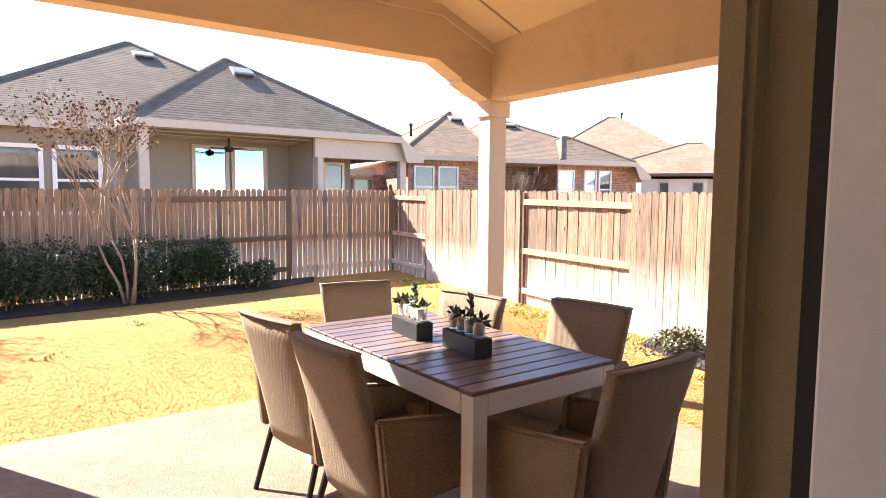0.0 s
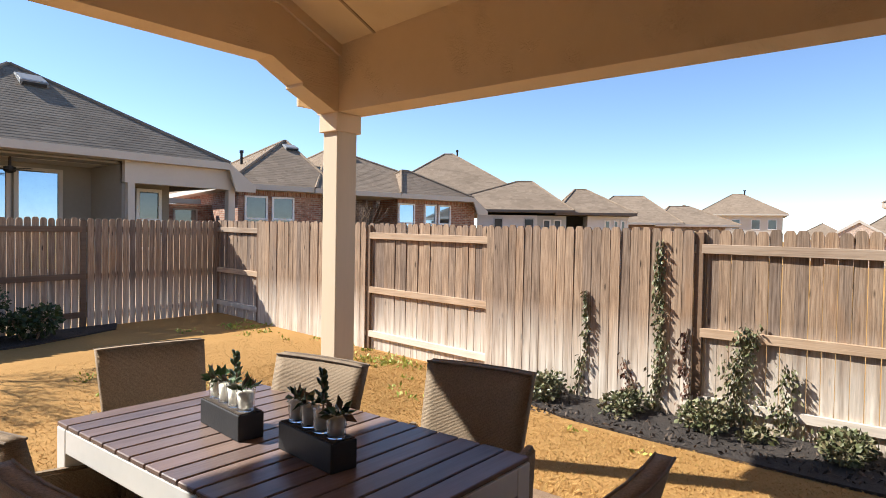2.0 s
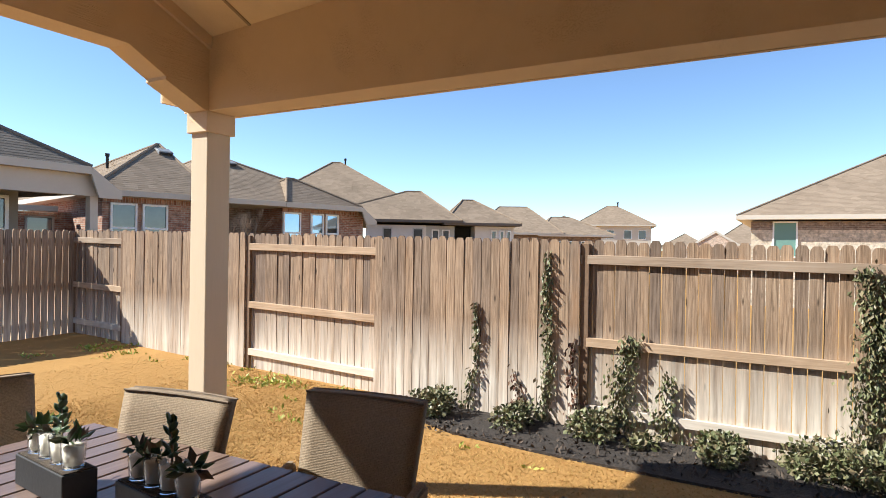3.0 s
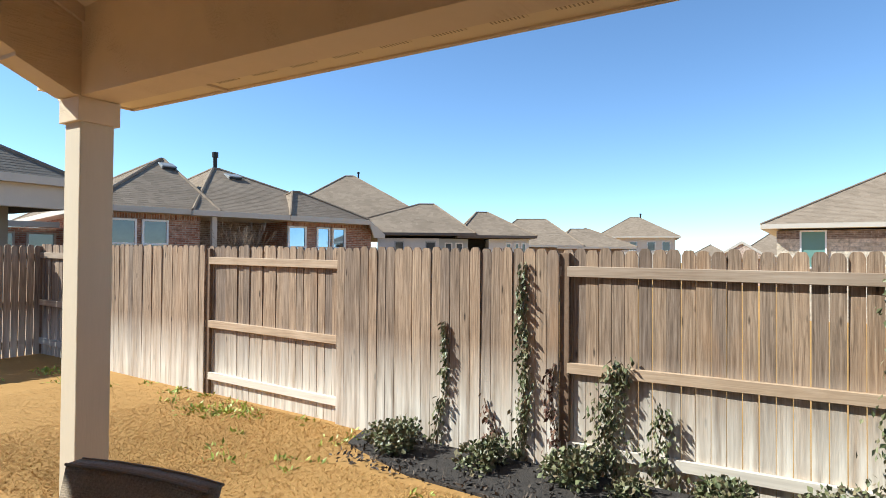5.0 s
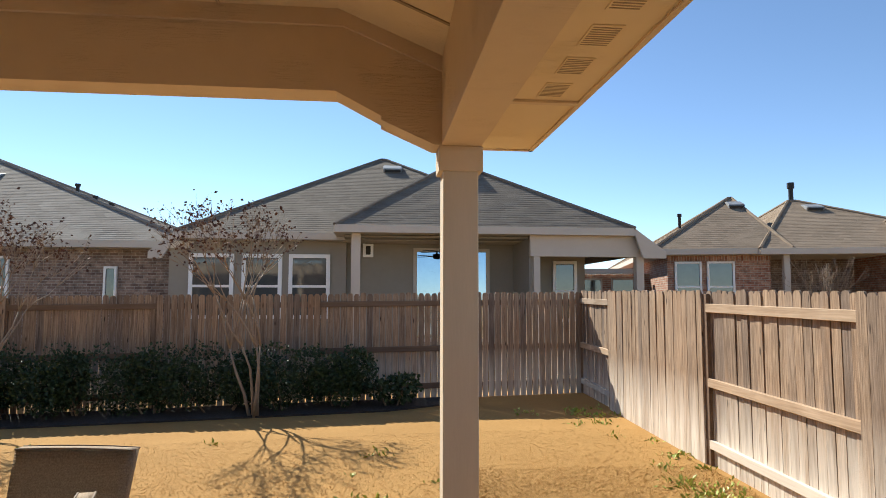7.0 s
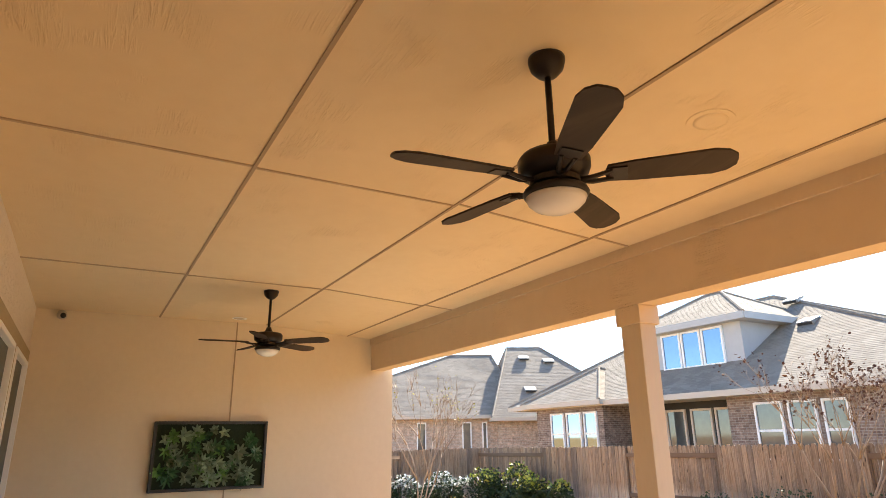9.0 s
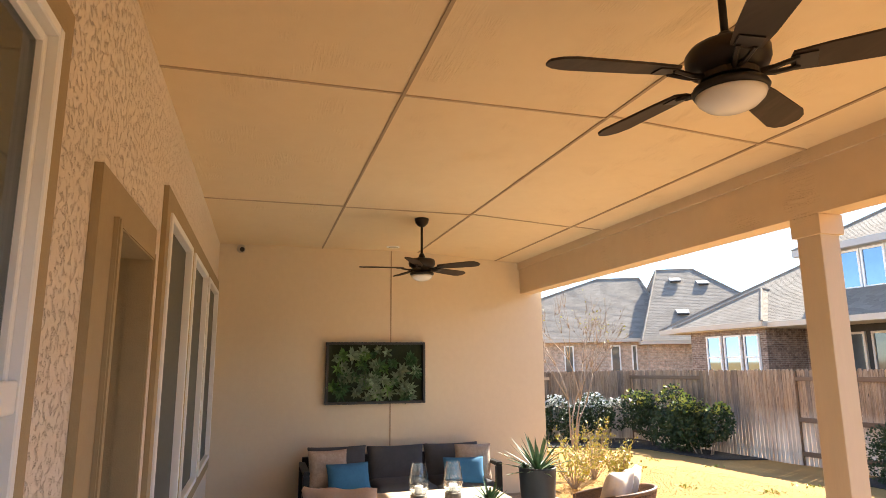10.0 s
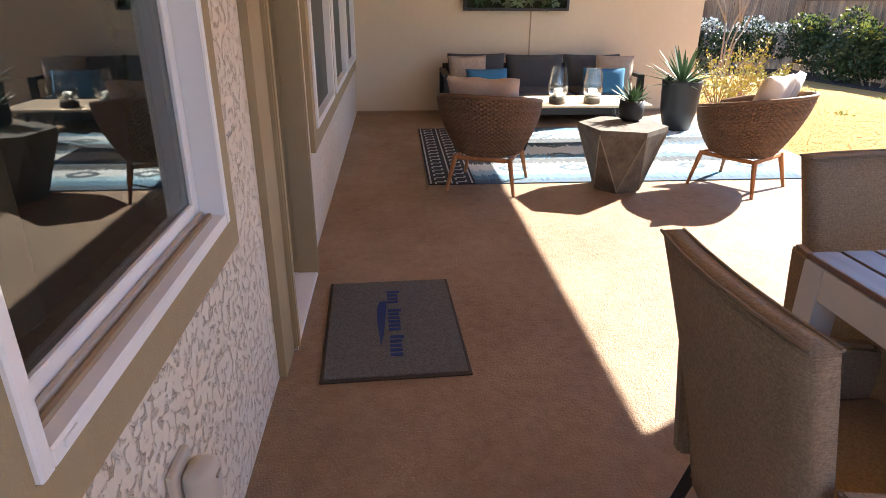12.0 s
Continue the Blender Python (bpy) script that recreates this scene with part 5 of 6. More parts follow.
def cushion(w, d, h, puff=0.25, n=10):
    """A stuffed cushion, its corners pinched and its faces swollen."""
    bm = bmesh.new()
    bmesh.ops.create_grid(bm, x_segments=n, y_segments=n, size=0.5)
    top = bm.verts[:]
    for v in top:
        x, y = v.co.x * 2, v.co.y * 2
        k = (1 - x ** 4) * (1 - y ** 4)
        v.co = Vector((x * w / 2 * (1 - 0.05 * (1 - y * y) * abs(x) ** 6), y * d / 2 * (1 - 0.05 * (1 - x * x) * abs(y) ** 6), h / 2 * (1 - puff) * (1 - max(abs(x), abs(y)) ** 12 * 0.3) + h / 2 * puff * k))
    ret = bmesh.ops.duplicate(bm, geom=bm.verts[:] + bm.edges[:] + bm.faces[:])
    for g in ret["geom"]:
        if isinstance(g, bmesh.types.BMVert):
            g.co.z = -g.co.z
    bmesh.ops.reverse_faces(bm, faces=[g for g in ret["geom"] if isinstance(g, bmesh.types.BMFace)])
    bnd = [e for e in bm.edges if e.is_boundary]
    bmesh.ops.bridge_loops(bm, edges=bnd)
    bmesh.ops.recalc_face_normals(bm, faces=bm.faces[:])
    return bm


for k in range(3):
    y = -0.68 + k * 0.68
    part("seat_cushion", cushion(0.70, 0.67, 0.15, 0.2), CHARCOAL, sofa, smooth=True, at=pose(0.02, y, 0.275))
    part("back_cushion", cushion(0.44, 0.66, 0.17, 0.4), CHARCOAL, sofa, smooth=True, at=pose(-0.24, y, 0.465 + (0.012 if k == 0 else 0), 0, 76, 0))


def pillow(name, label, w, hgt, th, mat, m):
    ob = tagged(new(name, mesh_of(name, cushion(w, hgt, th, 0.75, 12), mat, True)), label, "pillow", "sofa pillows")
    ob.matrix_basis = m


pillow("pillow", "beige knotted square pillow leaning on the sofa", 0.42, 0.42, 0.14, KNIT, pose(-4.93, 1.27, 0.50, 0, 72, 6))
pillow("pillow", "beige knotted pillow at the sofa's far arm", 0.42, 0.42, 0.14, KNIT, pose(-4.95, 2.92, 0.50, 0, 70, -14))
pillow("pillow", "plain blue lumbar pillow on the sofa", 0.30, 0.46, 0.13, BLUE, pose(-4.78, 1.47, 0.44, 0, 66, 8))
pillow("pillow", "blue lumbar pillow in sunlight on the sofa", 0.30, 0.46, 0.13, BLUE, pose(-4.80, 2.76, 0.44, 0, 66, -10))

ct = thing("coffee_table", "low pale slatted wood coffee table on dark legs", "table", (-3.72, 2.16, 0))
slat2 = mesh_of("slat", box_bm(-0.044, 0.044, -0.62, 0.62, 0.0, 0.022, 0.004, 1), PALEWOOD)
for k in range(6):
    piece("slat", slat2, ct, pose(-0.24 + k * 0.096, 0, 0.395))
for s in (-1, 1):
    part("cross_bar", box_bm(-0.28, 0.28, s * 0.45 - 0.025, s * 0.45 + 0.025, 0.36, 0.394, 0.004), BLACKMETAL, ct)
    for q in (-1, 1):
        part("leg", tube([(q * 0.22, s * 0.42, 0.37), (q * 0.27, s * 0.54, 0.0)], 0.016, 8), BLACKMETAL, ct)
        part("bolt", lathe([(0.012, 0), (0.012, 0.008), (0.006, 0.012)], 10), STEEL, ct, at=pose(0.29, s * 0.45 + q * 0.03, 0.385, 0, 90, 0))
for y in (1.93, 2.25):
    lt = thing("hurricane_lantern", "clear glass hurricane lantern on a grey wood base", "lantern", (-3.55, y, 0.418), group="table lanterns")
    part("base", lathe([(0.07, 0), (0.075, 0.005), (0.075, 0.055), (0.07, 0.06)], 24), CEMENT, lt, smooth=True)
    part("glass_shade", lathe([(0.062, 0.06), (0.085, 0.10), (0.088, 0.16), (0.075, 0.25), (0.06, 0.32), (0.058, 0.32), (0.073, 0.25), (0.0862, 0.16), (0.082, 0.102), (0.058, 0.064)], 36), CLEAR, lt, "clear tapered glass shade").visible_shadow = False
    part("candle", lathe([(0.038, 0.0), (0.038, 0.06), (0.03, 0.062)], 20), CANDLE, lt, "ivory candle", True, at=pose(0, 0, 0.066))

WICK = Mat("brown_resin_wicker", (0.15, 0.085, 0.05), 0.55, spec=0.4)
_v = WICK.coord()
WICK.base(WICK.mix(0.5, WICK.ramp(WICK.noise(_v, 90, 3), [(0.3, (0.075, 0.042, 0.025)), (0.7, (0.24, 0.14, 0.085))]), WICK.ramp(WICK.n("NewGeometry").outputs["Random Per Island"], [(0, (0.09, 0.05, 0.03)), (1, (0.21, 0.125, 0.075))])))
WICK = WICK.m


def wicker_shell():
    """A rounded basket shell woven of real strands: stakes up and weavers round."""
    bm = bmesh.new()

    def shape(a, v):
        # a from -pi*0.78 to pi*0.78 about the back, v from bottom to rim
        back = 0.5 + 0.5 * math.cos(a)
        rim = 0.56 + 0.155 * back ** 0.8
        z = 0.27 + (rim - 0.27) * v
        r = 0.222 + 0.128 * math.sin(v * math.pi / 2) ** 0.9 + 0.02 * back * v
        return Vector((r * 1.02 * math.sin(a), r * 0.98 * math.cos(a) + 0.05 * back * v, z))

    amax = math.pi * 0.84
    nst, nwv = 40, 30
    verts, faces = [], []
    for j in range(nwv):
        v = (j + 0.5) / nwv
        prev = None
        for i in range(nst * 2 + 1):
            a = -amax + 2 * amax * i / (nst * 2)
            out = Vector((math.sin(a), math.cos(a), 0))
            wob = 0.0065 * (1 if (i + j) % 2 else -1)
            p = shape(a, v) + out * wob
            hgt = 0.010
            ring = [p + out * 0.005, p + Vector((0, 0, hgt)), p - out * 0.005, p - Vector((0, 0, hgt))]
            idx = len(verts)
            verts += ring
            if prev is not None:
                for k in range(4):
                    faces.append((prev + k, prev + (k + 1) % 4, idx + (k + 1) % 4, idx + k))
            prev = idx
    me = bpy.data.meshes.new("weave")
    me.from_pydata([tuple(v) for v in verts], [], faces)
    me.materials.append(WICK)
    # solid sheet added inside the strands so the shell casts an unbroken shadow
    liner = bmesh.new()
    rows = [[liner.verts.new(shape(-amax + 2 * amax * i / 48, j / 12) * 1.0 - Vector((math.sin(-amax + 2 * amax * i / 48), math.cos(-amax + 2 * amax * i / 48), 0)) * 0.009) for i in range(49)] for j in range(13)]
    for lo_, hi_ in zip(rows, rows[1:]):
        for i in range(48):
            liner.faces.new((lo_[i], lo_[i + 1], hi_[i + 1], hi_[i]))
    stakes = bmesh.new()
    for i in range(0, nst * 2 + 1, 2):
        a = -amax + 2 * amax * i / (nst * 2)
        join(stakes, tube([shape(a, 0), shape(a, 0.5), shape(a, 1.0)], 0.0035, 4))
    rimpts = [shape(-amax + 2 * amax * i / 40, 1.0) for i in range(41)]
    rimpts = [shape(-amax, 0.0)] + rimpts + [shape(amax, 0.0)]
    return me, stakes, tube(rimpts, 0.014, 8), liner


W_ME, W_ST, W_RIM, W_LIN = wicker_shell()
wc = thing("wicker_chair", "brown woven wicker tub chair with teak legs", "chair", (-2.42, 1.12, 0), group="wicker chairs")
ob = new("weave", W_ME)
ob.parent = wc
tagged(ob, kind="stuff")
tagged(part("stake_weave", W_ST, WICK, wc), kind="stuff")
part("rim", W_RIM, WICK, wc, smooth=True)
part("liner", W_LIN, WICK, wc, "added inner sheet blocking light through the weave", smooth=True)
part("seat_base", lathe([(0.19, 0.25), (0.22, 0.262), (0.23, 0.30), (0.19, 0.31)], 24), WICK, wc, smooth=True)
part("seat_cushion", cushion(0.37, 0.37, 0.11, 0.4), PINKBEIGE, wc, "beige seat cushion", True, at=pose(0, -0.01, 0.37))
ring = bmesh.new()
for a, b in (((-0.2, -0.2), (0.2, -0.2)), ((0.2, -0.2), (0.2, 0.2)), ((0.2, 0.2), (-0.2, 0.2)), ((-0.2, 0.2), (-0.2, -0.2))):
    join(ring, tube([(a[0], a[1], 0.245), (b[0], b[1], 0.245)], 0.017, 6))
part("leg_frame", ring, TEAK, wc, "teak leg frame")
for sx in (-1, 1):
    for sy in (-1, 1):
        part("leg", tube([(sx * 0.2, sy * 0.2, 0.26), (sx * 0.25, sy * 0.25, 0.0)], [0.02, 0.012], 8), TEAK, wc, "tapered teak leg")
wc.matrix_basis = pose(-2.44, 1.15, 0, 0, 0, -112)
copy_thing(wc, pose(-2.31, 3.03, 0, 0, 0, -55))


def tufted(name, label, m, mat, w=0.46, hgt=0.34):
    bm = cushion(w, hgt, 0.13, 0.6, 14)
    for v in bm.verts:
        v.co.z += 0.012 * math.sin(v.co.x * 28) * (1 if v.co.z > 0 else -1)
    ob = tagged(new(name, mesh_of(name, bm, mat, True)), label, "cushion")
    ob.matrix_basis = m


tufted("back_cushion", "tufted beige back cushion in the wicker chair", pose(-2.255, 1.08, 0.645, 72, 0, -112), PINKBEIGE, 0.5, 0.36)
tufted("throw_pillow", "cream pillow with dark pattern in the wicker chair", pose(-2.235, 3.225, 0.665, 70, 0, -46), CREAM, 0.28, 0.36)
tufted("throw_pillow", "cream pillow in full sun in the wicker chair", pose(-2.095, 3.04, 0.67, 70, 0, -66), CREAM, 0.28, 0.36)

# faceted side table
dr = thing("side_table", "faceted grey cement drum side table", "table", (-2.31, 2.10, 0), 12)
bm = bmesh.new()
n = 6
rings = []
for r, z, off in ((0.17, 0.0, 0.5), (0.185, 0.02, 0.5), (0.315, 0.44, 0.0), (0.315, 0.475, 0.0)):
    rings.append([bm.verts.new((r * math.cos(2 * math.pi * (i + off) / n), r * math.sin(2 * math.pi * (i + off) / n), z)) for i in range(n)])
for k, (a, b) in enumerate(zip(rings, rings[1:])):
    for i in range(n):
        j = (i + 1) % n
        if k == 1:
            bm.faces.new((a[i], b[j], b[i]))
            bm.faces.new((a[i], a[j], b[j]))
        else:
            bm.faces.new((a[i], a[j], b[j], b[i]))
bm.faces.new(rings[0][::-1])
bm.faces.new(rings[-1])
edges = [(tuple(rings[1][i].co), tuple(rings[2][(i + d) % n].co)) for i in range(n) for d in (0, 1)]
bmesh.ops.recalc_face_normals(bm, faces=bm.faces[:])
part("body", bm, CEMENT, dr)
for a, b in edges:
    part("facet_edge", tube([a, b], 0.0055, 5), CEMENT_EDGE, dr)


def blade_rosette(n, length, width, seed, lift=0.35, thick=0.004):
    """Stiff pointed leaves from one heart."""
    rnd = random.Random(seed)
    bm = bmesh.new()
    for k in range(n):
        a = k * 2.399 + rnd.uniform(-0.2, 0.2)
        e = lift + (1.25 - lift) * (k / n) + rnd.uniform(-0.1, 0.1)
        ln = length * rnd.uniform(0.8, 1.1)
        d = Vector((math.cos(a), math.sin(a), 0))
        side = Vector((-math.sin(a), math.cos(a), 0))
        prev = None
        for i in range(6):
            t = i / 5
            p = d * (ln * t * math.cos(e)) + Vector((0, 0, ln * (t * math.sin(e) - 0.12 * t * t * math.cos(e))))
            w = width * (0.75 + 0.6 * t) * (1 - t ** 2.2) + 0.0008
            row = [bm.verts.new(p - side * w), bm.verts.new(p - Vector((0, 0, w * 0.45))), bm.verts.new(p + side * w)]
            if prev:
                for q in range(2):
                    bm.faces.new((prev[q], prev[q + 1], row[q + 1], row[q]))
            prev = row
    return bm


sp = thing("potted_succulent", "small black pot with a spiky succulent", "plant", (-2.44, 2.20, 0.476))
part("pot", lathe([(0.055, 0.0), (0.085, 0.02), (0.092, 0.08), (0.088, 0.15), (0.078, 0.15), (0.078, 0.13)], 24), PLANTER, sp, "glossy black pot", True)
part("soil", lathe([(0.077, 0.128), (0.03, 0.135)], 20), SOIL, sp)
part("rosette", blade_rosette(30, 0.19, 0.015, 4), AGAVE, sp, at=pose(0, 0, 0.125))
bp = thing("potted_agave", "tall dark grey planter with a spiky green agave", "plant", (-4.33, 3.44, 0.0))
part("pot", lathe([(0.12, 0.0), (0.135, 0.01), (0.185, 0.22), (0.2, 0.5), (0.2, 0.52), (0.18, 0.52), (0.178, 0.47)], 32), PLANTER, bp, "dark tapered planter", True)
part("soil", lathe([(0.178, 0.465), (0.05, 0.475)], 24), SOIL, bp)
part("leaves", blade_rosette(44, 0.46, 0.02, 9, 0.15), AGAVE, bp, at=pose(0, 0, 0.47))
part("small_rosette", blade_rosette(20, 0.1, 0.012, 5), AGAVE, bp, at=pose(-0.03, -0.13, 0.49))

# ---- door mat ----
mat_ = thing("door_mat", "grey coir door mat with dark blue print", "mat", (-0.342, 0.428, 0.0), 2.2)
part("edge", box_bm(-0.425, 0.425, -0.29, 0.29, 0.0, 0.008, 0.003), MATEDGE, mat_)
part("mat_surface", box_bm(-0.411, 0.411, -0.276, 0.276, 0.008, 0.014, 0.003), MATGREY, mat_)
feather = [(-0.20, 0.035 - 0.075), (-0.12, 0.03 - 0.075), (0.0, 0.022 - 0.075), (0.12, 0.012 - 0.075), (0.2, 0.0 - 0.075), (0.12, -0.005 - 0.075), (0.0, -0.012 - 0.075), (-0.12, -0.012 - 0.075), (-0.19, 0.0 - 0.075)]
part("emblem", extrude_poly([(p[0], p[1] + 0.02) for p in feather], "z", 0.014, 0.0155), MATBLUE, mat_, "blue plume shape")
for a, b in ((-0.36 + 0.06, -0.135), (-0.115, 0.10), (0.12, 0.30)):
    for k in range(int((b - a) / 0.034)):
        part("print_bar", box_bm(a + k * 0.034, a + k * 0.034 + 0.022, -0.018, 0.032 if k else 0.042, 0.014, 0.0155), MATBLUE, mat_)

# ---- wall art ----
art = thing("wall_art", "framed panel of green succulents on the end wall", "wall art", (-5.5, 1.87, 1.515))
part("frame", join(join(box_bm(0.0, 0.09, -0.605, -0.575, -0.365, 0.365, 0.003), box_bm(0.0, 0.09, 0.575, 0.605, -0.365, 0.365, 0.003)), join(box_bm(0.0, 0.09, -0.575, 0.575, 0.335, 0.365, 0.003), box_bm(0.0, 0.09, -0.575, 0.575, -0.365, -0.335, 0.003))), PLANTER, art, "black shadow-box frame")
part("backing", box_bm(0.0, 0.03, -0.575, 0.575, -0.335, 0.335), varied("dark_moss", (0.01, 0.018, 0.008), (0.03, 0.045, 0.018), 30, 0.95, bump=0.9, bscale=70, bdist=0.02), art)
rnd = random.Random(12)
cols = [leaf_material("succulent_%s" % k, [c, tuple(v * 1.7 for v in c)]) for k, c in (("deep", (0.04, 0.095, 0.04)), ("grey", (0.2, 0.27, 0.18)), ("bright", (0.09, 0.19, 0.05)), ("silver", (0.13, 0.17, 0.11)))]
for k in range(64):
    y, z = rnd.uniform(-0.53, 0.53), rnd.uniform(-0.29, 0.29)
    m = rnd.choice([cols[0], cols[0], cols[1], cols[2], cols[3]])
    ob = part("rosette", blade_rosette(rnd.choice([9, 14, 18]), rnd.uniform(0.07, 0.13), rnd.uniform(0.011, 0.022), k, 0.25), m, art)
    ob.matrix_basis = pose(0.03, y, z, rnd.uniform(-15, 15), 90, 0) @ pose(0, 0, 0, 0, 0, rnd.uniform(0, 360))

# ---- ceiling fans and fixtures ----
fan = thing("ceiling_fan", "dark bronze five-blade ceiling fan with opal bowl light", "fan", (0.578, 1.937, CEIL), 0, "ceiling fans")
part("canopy", lathe([(0.022, -0.082), (0.04, -0.07), (0.062, -0.045), (0.07, -0.015), (0.07, 0.0)], 28), BRONZE, fan, smooth=True)
part("downrod", lathe([(0.0125, -0.38), (0.0125, -0.075)], 14), BRONZE, fan, smooth=True)
part("yoke", lathe([(0.045, -0.405), (0.034, -0.385), (0.026, -0.365), (0.02, -0.35)], 20), BRONZE, fan, smooth=True)
part("motor", lathe([(0.07, -0.498), (0.098, -0.492), (0.122, -0.475), (0.130, -0.455), (0.130, -0.425), (0.118, -0.408), (0.09, -0.402), (0.04, -0.40)], 36), BRONZE, fan, smooth=True)
part("flywheel", lathe([(0.06, -0.522), (0.092, -0.519), (0.092, -0.499), (0.06, -0.497)], 32), BRONZE, fan)
part("light_collar", lathe([(0.07, -0.565), (0.112, -0.562), (0.118, -0.55), (0.112, -0.538), (0.075, -0.523)], 36), BRONZE, fan, smooth=True)
part("light_bowl", lathe([(0.008, -0.622), (0.045, -0.618), (0.08, -0.603), (0.101, -0.583), (0.108, -0.566), (0.1, -0.564)], 36), OPAL, fan, "opal glass bowl", True)
for k in range(5):
    a = 72 * k + 46
    pts = [(0.185, -0.045), (0.28, -0.056), (0.53, -0.068), (0.575, -0.055), (0.603, -0.028), (0.606, 0.0), (0.603, 0.028), (0.575, 0.055), (0.53, 0.068), (0.28, 0.056), (0.185, 0.045), (0.172, 0.0)]
    bl = part("blade", extrude_poly(pts, "z", -0.004, 0.004), BLADEW, fan, "dark wood-grain blade", at=pose(0, 0, -0.492, 0, 0, a) @ pose(0, 0, 0, -12, 0, 0))
    arm = join(tube([(0.075, 0.0, -0.014), (0.13, 0.014, -0.019), (0.20, 0.024, -0.008)], [0.011, 0.009, 0.008], 6), tube([(0.075, 0.0, -0.014), (0.13, -0.014, -0.019), (0.20, -0.024, -0.008)], [0.011, 0.009, 0.008], 6))
    part("blade_bracket", join(arm, box_bm(0.19, 0.25, -0.036, 0.036, -0.009, -0.0045, 0.001)), BRONZE, bl)
copy_thing(fan, pose(-3.68, 1.992, CEIL, 0, 0, 2))
for x, y, r, lab in ((0.585, 2.855, 0.1, "round tan ceiling speaker grille"), (-4.9, 2.94, 0.1, "round tan ceiling speaker grille"), (-5.22, 2.02, 0.08, "round white recessed ceiling light")):
    g = thing("ceiling_speaker" if r > 0.09 else "recessed_light", lab, "fixture", (x, y, CEIL - FALL * max(0.0, y - FALL_FROM)))
    tilt = pose(0, 0, -0.001, -math.degrees(math.atan(FALL)) if y > FALL_FROM else 0.0)
    part("ring", lathe([(r, -0.0025), (r + 0.003, -0.0025), (r + 0.004, 0.0)], 40), BOARD if r > 0.09 else WHITE, g, at=tilt)
    part("grille", lathe([(r, -0.002), (r * 0.5, -0.003), (0.01, -0.003)], 32), BOARD if r > 0.09 else OPAL, g, smooth=True, at=tilt)
sc = thing("security_camera", "small pale dome security camera high on the wall", "camera", (-5.5, 0.24, 2.98))
part("bracket", lathe([(0.045, 0.0), (0.045, 0.03), (0.02, 0.035)], 18), SIDING_TRIM, sc, at=pose(0, 0, 0, 0, 90, 0))
part("body", lathe([(0.02, -0.05), (0.04, -0.03), (0.045, 0.0), (0.045, 0.03), (0.03, 0.05)], 18), SIDING_TRIM, sc, smooth=True, at=pose(0.07, 0, -0.02, 0, 100, 20))
part("lens", lathe([(0.028, 0.0), (0.028, 0.004), (0.01, 0.008)], 18), BLACK, sc, smooth=True, at=pose(0.118, 0.016, -0.03, 0, 100, 20))

oc = thing("outlet_cover", "beige bubble weatherproof outlet cover on the stucco", "outlet", (1.04, 0.0, 0.42))
part("plate", box_bm(-0.05, 0.05, 0.0, 0.02, -0.07, 0.07, 0.006), SIDING_TRIM, oc)
part("bubble", pad(-0.042, 0.042, 0.02, 0.085, -0.06, 0.06, 0.025), SIDING_TRIM, oc, smooth=True)
part("latch", box_bm(-0.012, 0.012, 0.085, 0.09, 0.03, 0.036, 0.001), STEEL, oc)

# ---- garden ----
def twig_tree(name, label, at, height, spread, seed, leaf_mat, n_leaves, trunks=4, leaf=0.05):
    """A bare many-stemmed crape myrtle: tapered stems, limbs, twigs and a few clinging leaves."""
    rnd = random.Random(seed)
    root = thing(name, label, "tree", at)
    spots = []

    def grow(bm, p, d, ln, r, depth):
        pts, rad = [p], [r]
        for i in range(3):
            d = (d + Vector((rnd.gauss(0, 0.13), rnd.gauss(0, 0.13), rnd.gauss(0.06, 0.08)))).normalized()
            p = p + d * ln / 3
            pts.append(p)
            rad.append(r * (1 - 0.17 * (i + 1)))
            if depth >= 3:
                spots.append((p, d))
        join(bm, tube(pts, rad, 6 if depth < 2 else 4))
        if depth < 4:
            for _ in range(2 if depth < 1 else 3):
                a = rnd.uniform(0, 6.28)
                side = Vector((math.cos(a), math.sin(a), rnd.uniform(-0.1, 0.5))) * spread
                grow(bm, p, (d + side * 0.4).normalized(), ln * rnd.uniform(0.62, 0.85), r * 0.6, depth + 1)

    for k in range(trunks):
        bm = bmesh.new()
        a = 6.28 * k / trunks + rnd.uniform(-0.3, 0.3)
        grow(bm, Vector((0.05 * math.cos(a), 0.05 * math.sin(a), -0.03)), Vector((0.11 * math.cos(a), 0.11 * math.sin(a), 1)).normalized(), height * 0.33, 0.027, 0)
        part("stem", bm, BARK, root, smooth=True)
    picks = [(p + Vector((rnd.gauss(0, 0.03), rnd.gauss(0, 0.03), rnd.gauss(0, 0.03))), d) for p, d in (rnd.choice(spots) for _ in range(n_leaves))]
    foliage(root, "crown", leaves_mesh("crown", picks, leaf, leaf_mat, rnd, 0.35, 0.6))
    return root


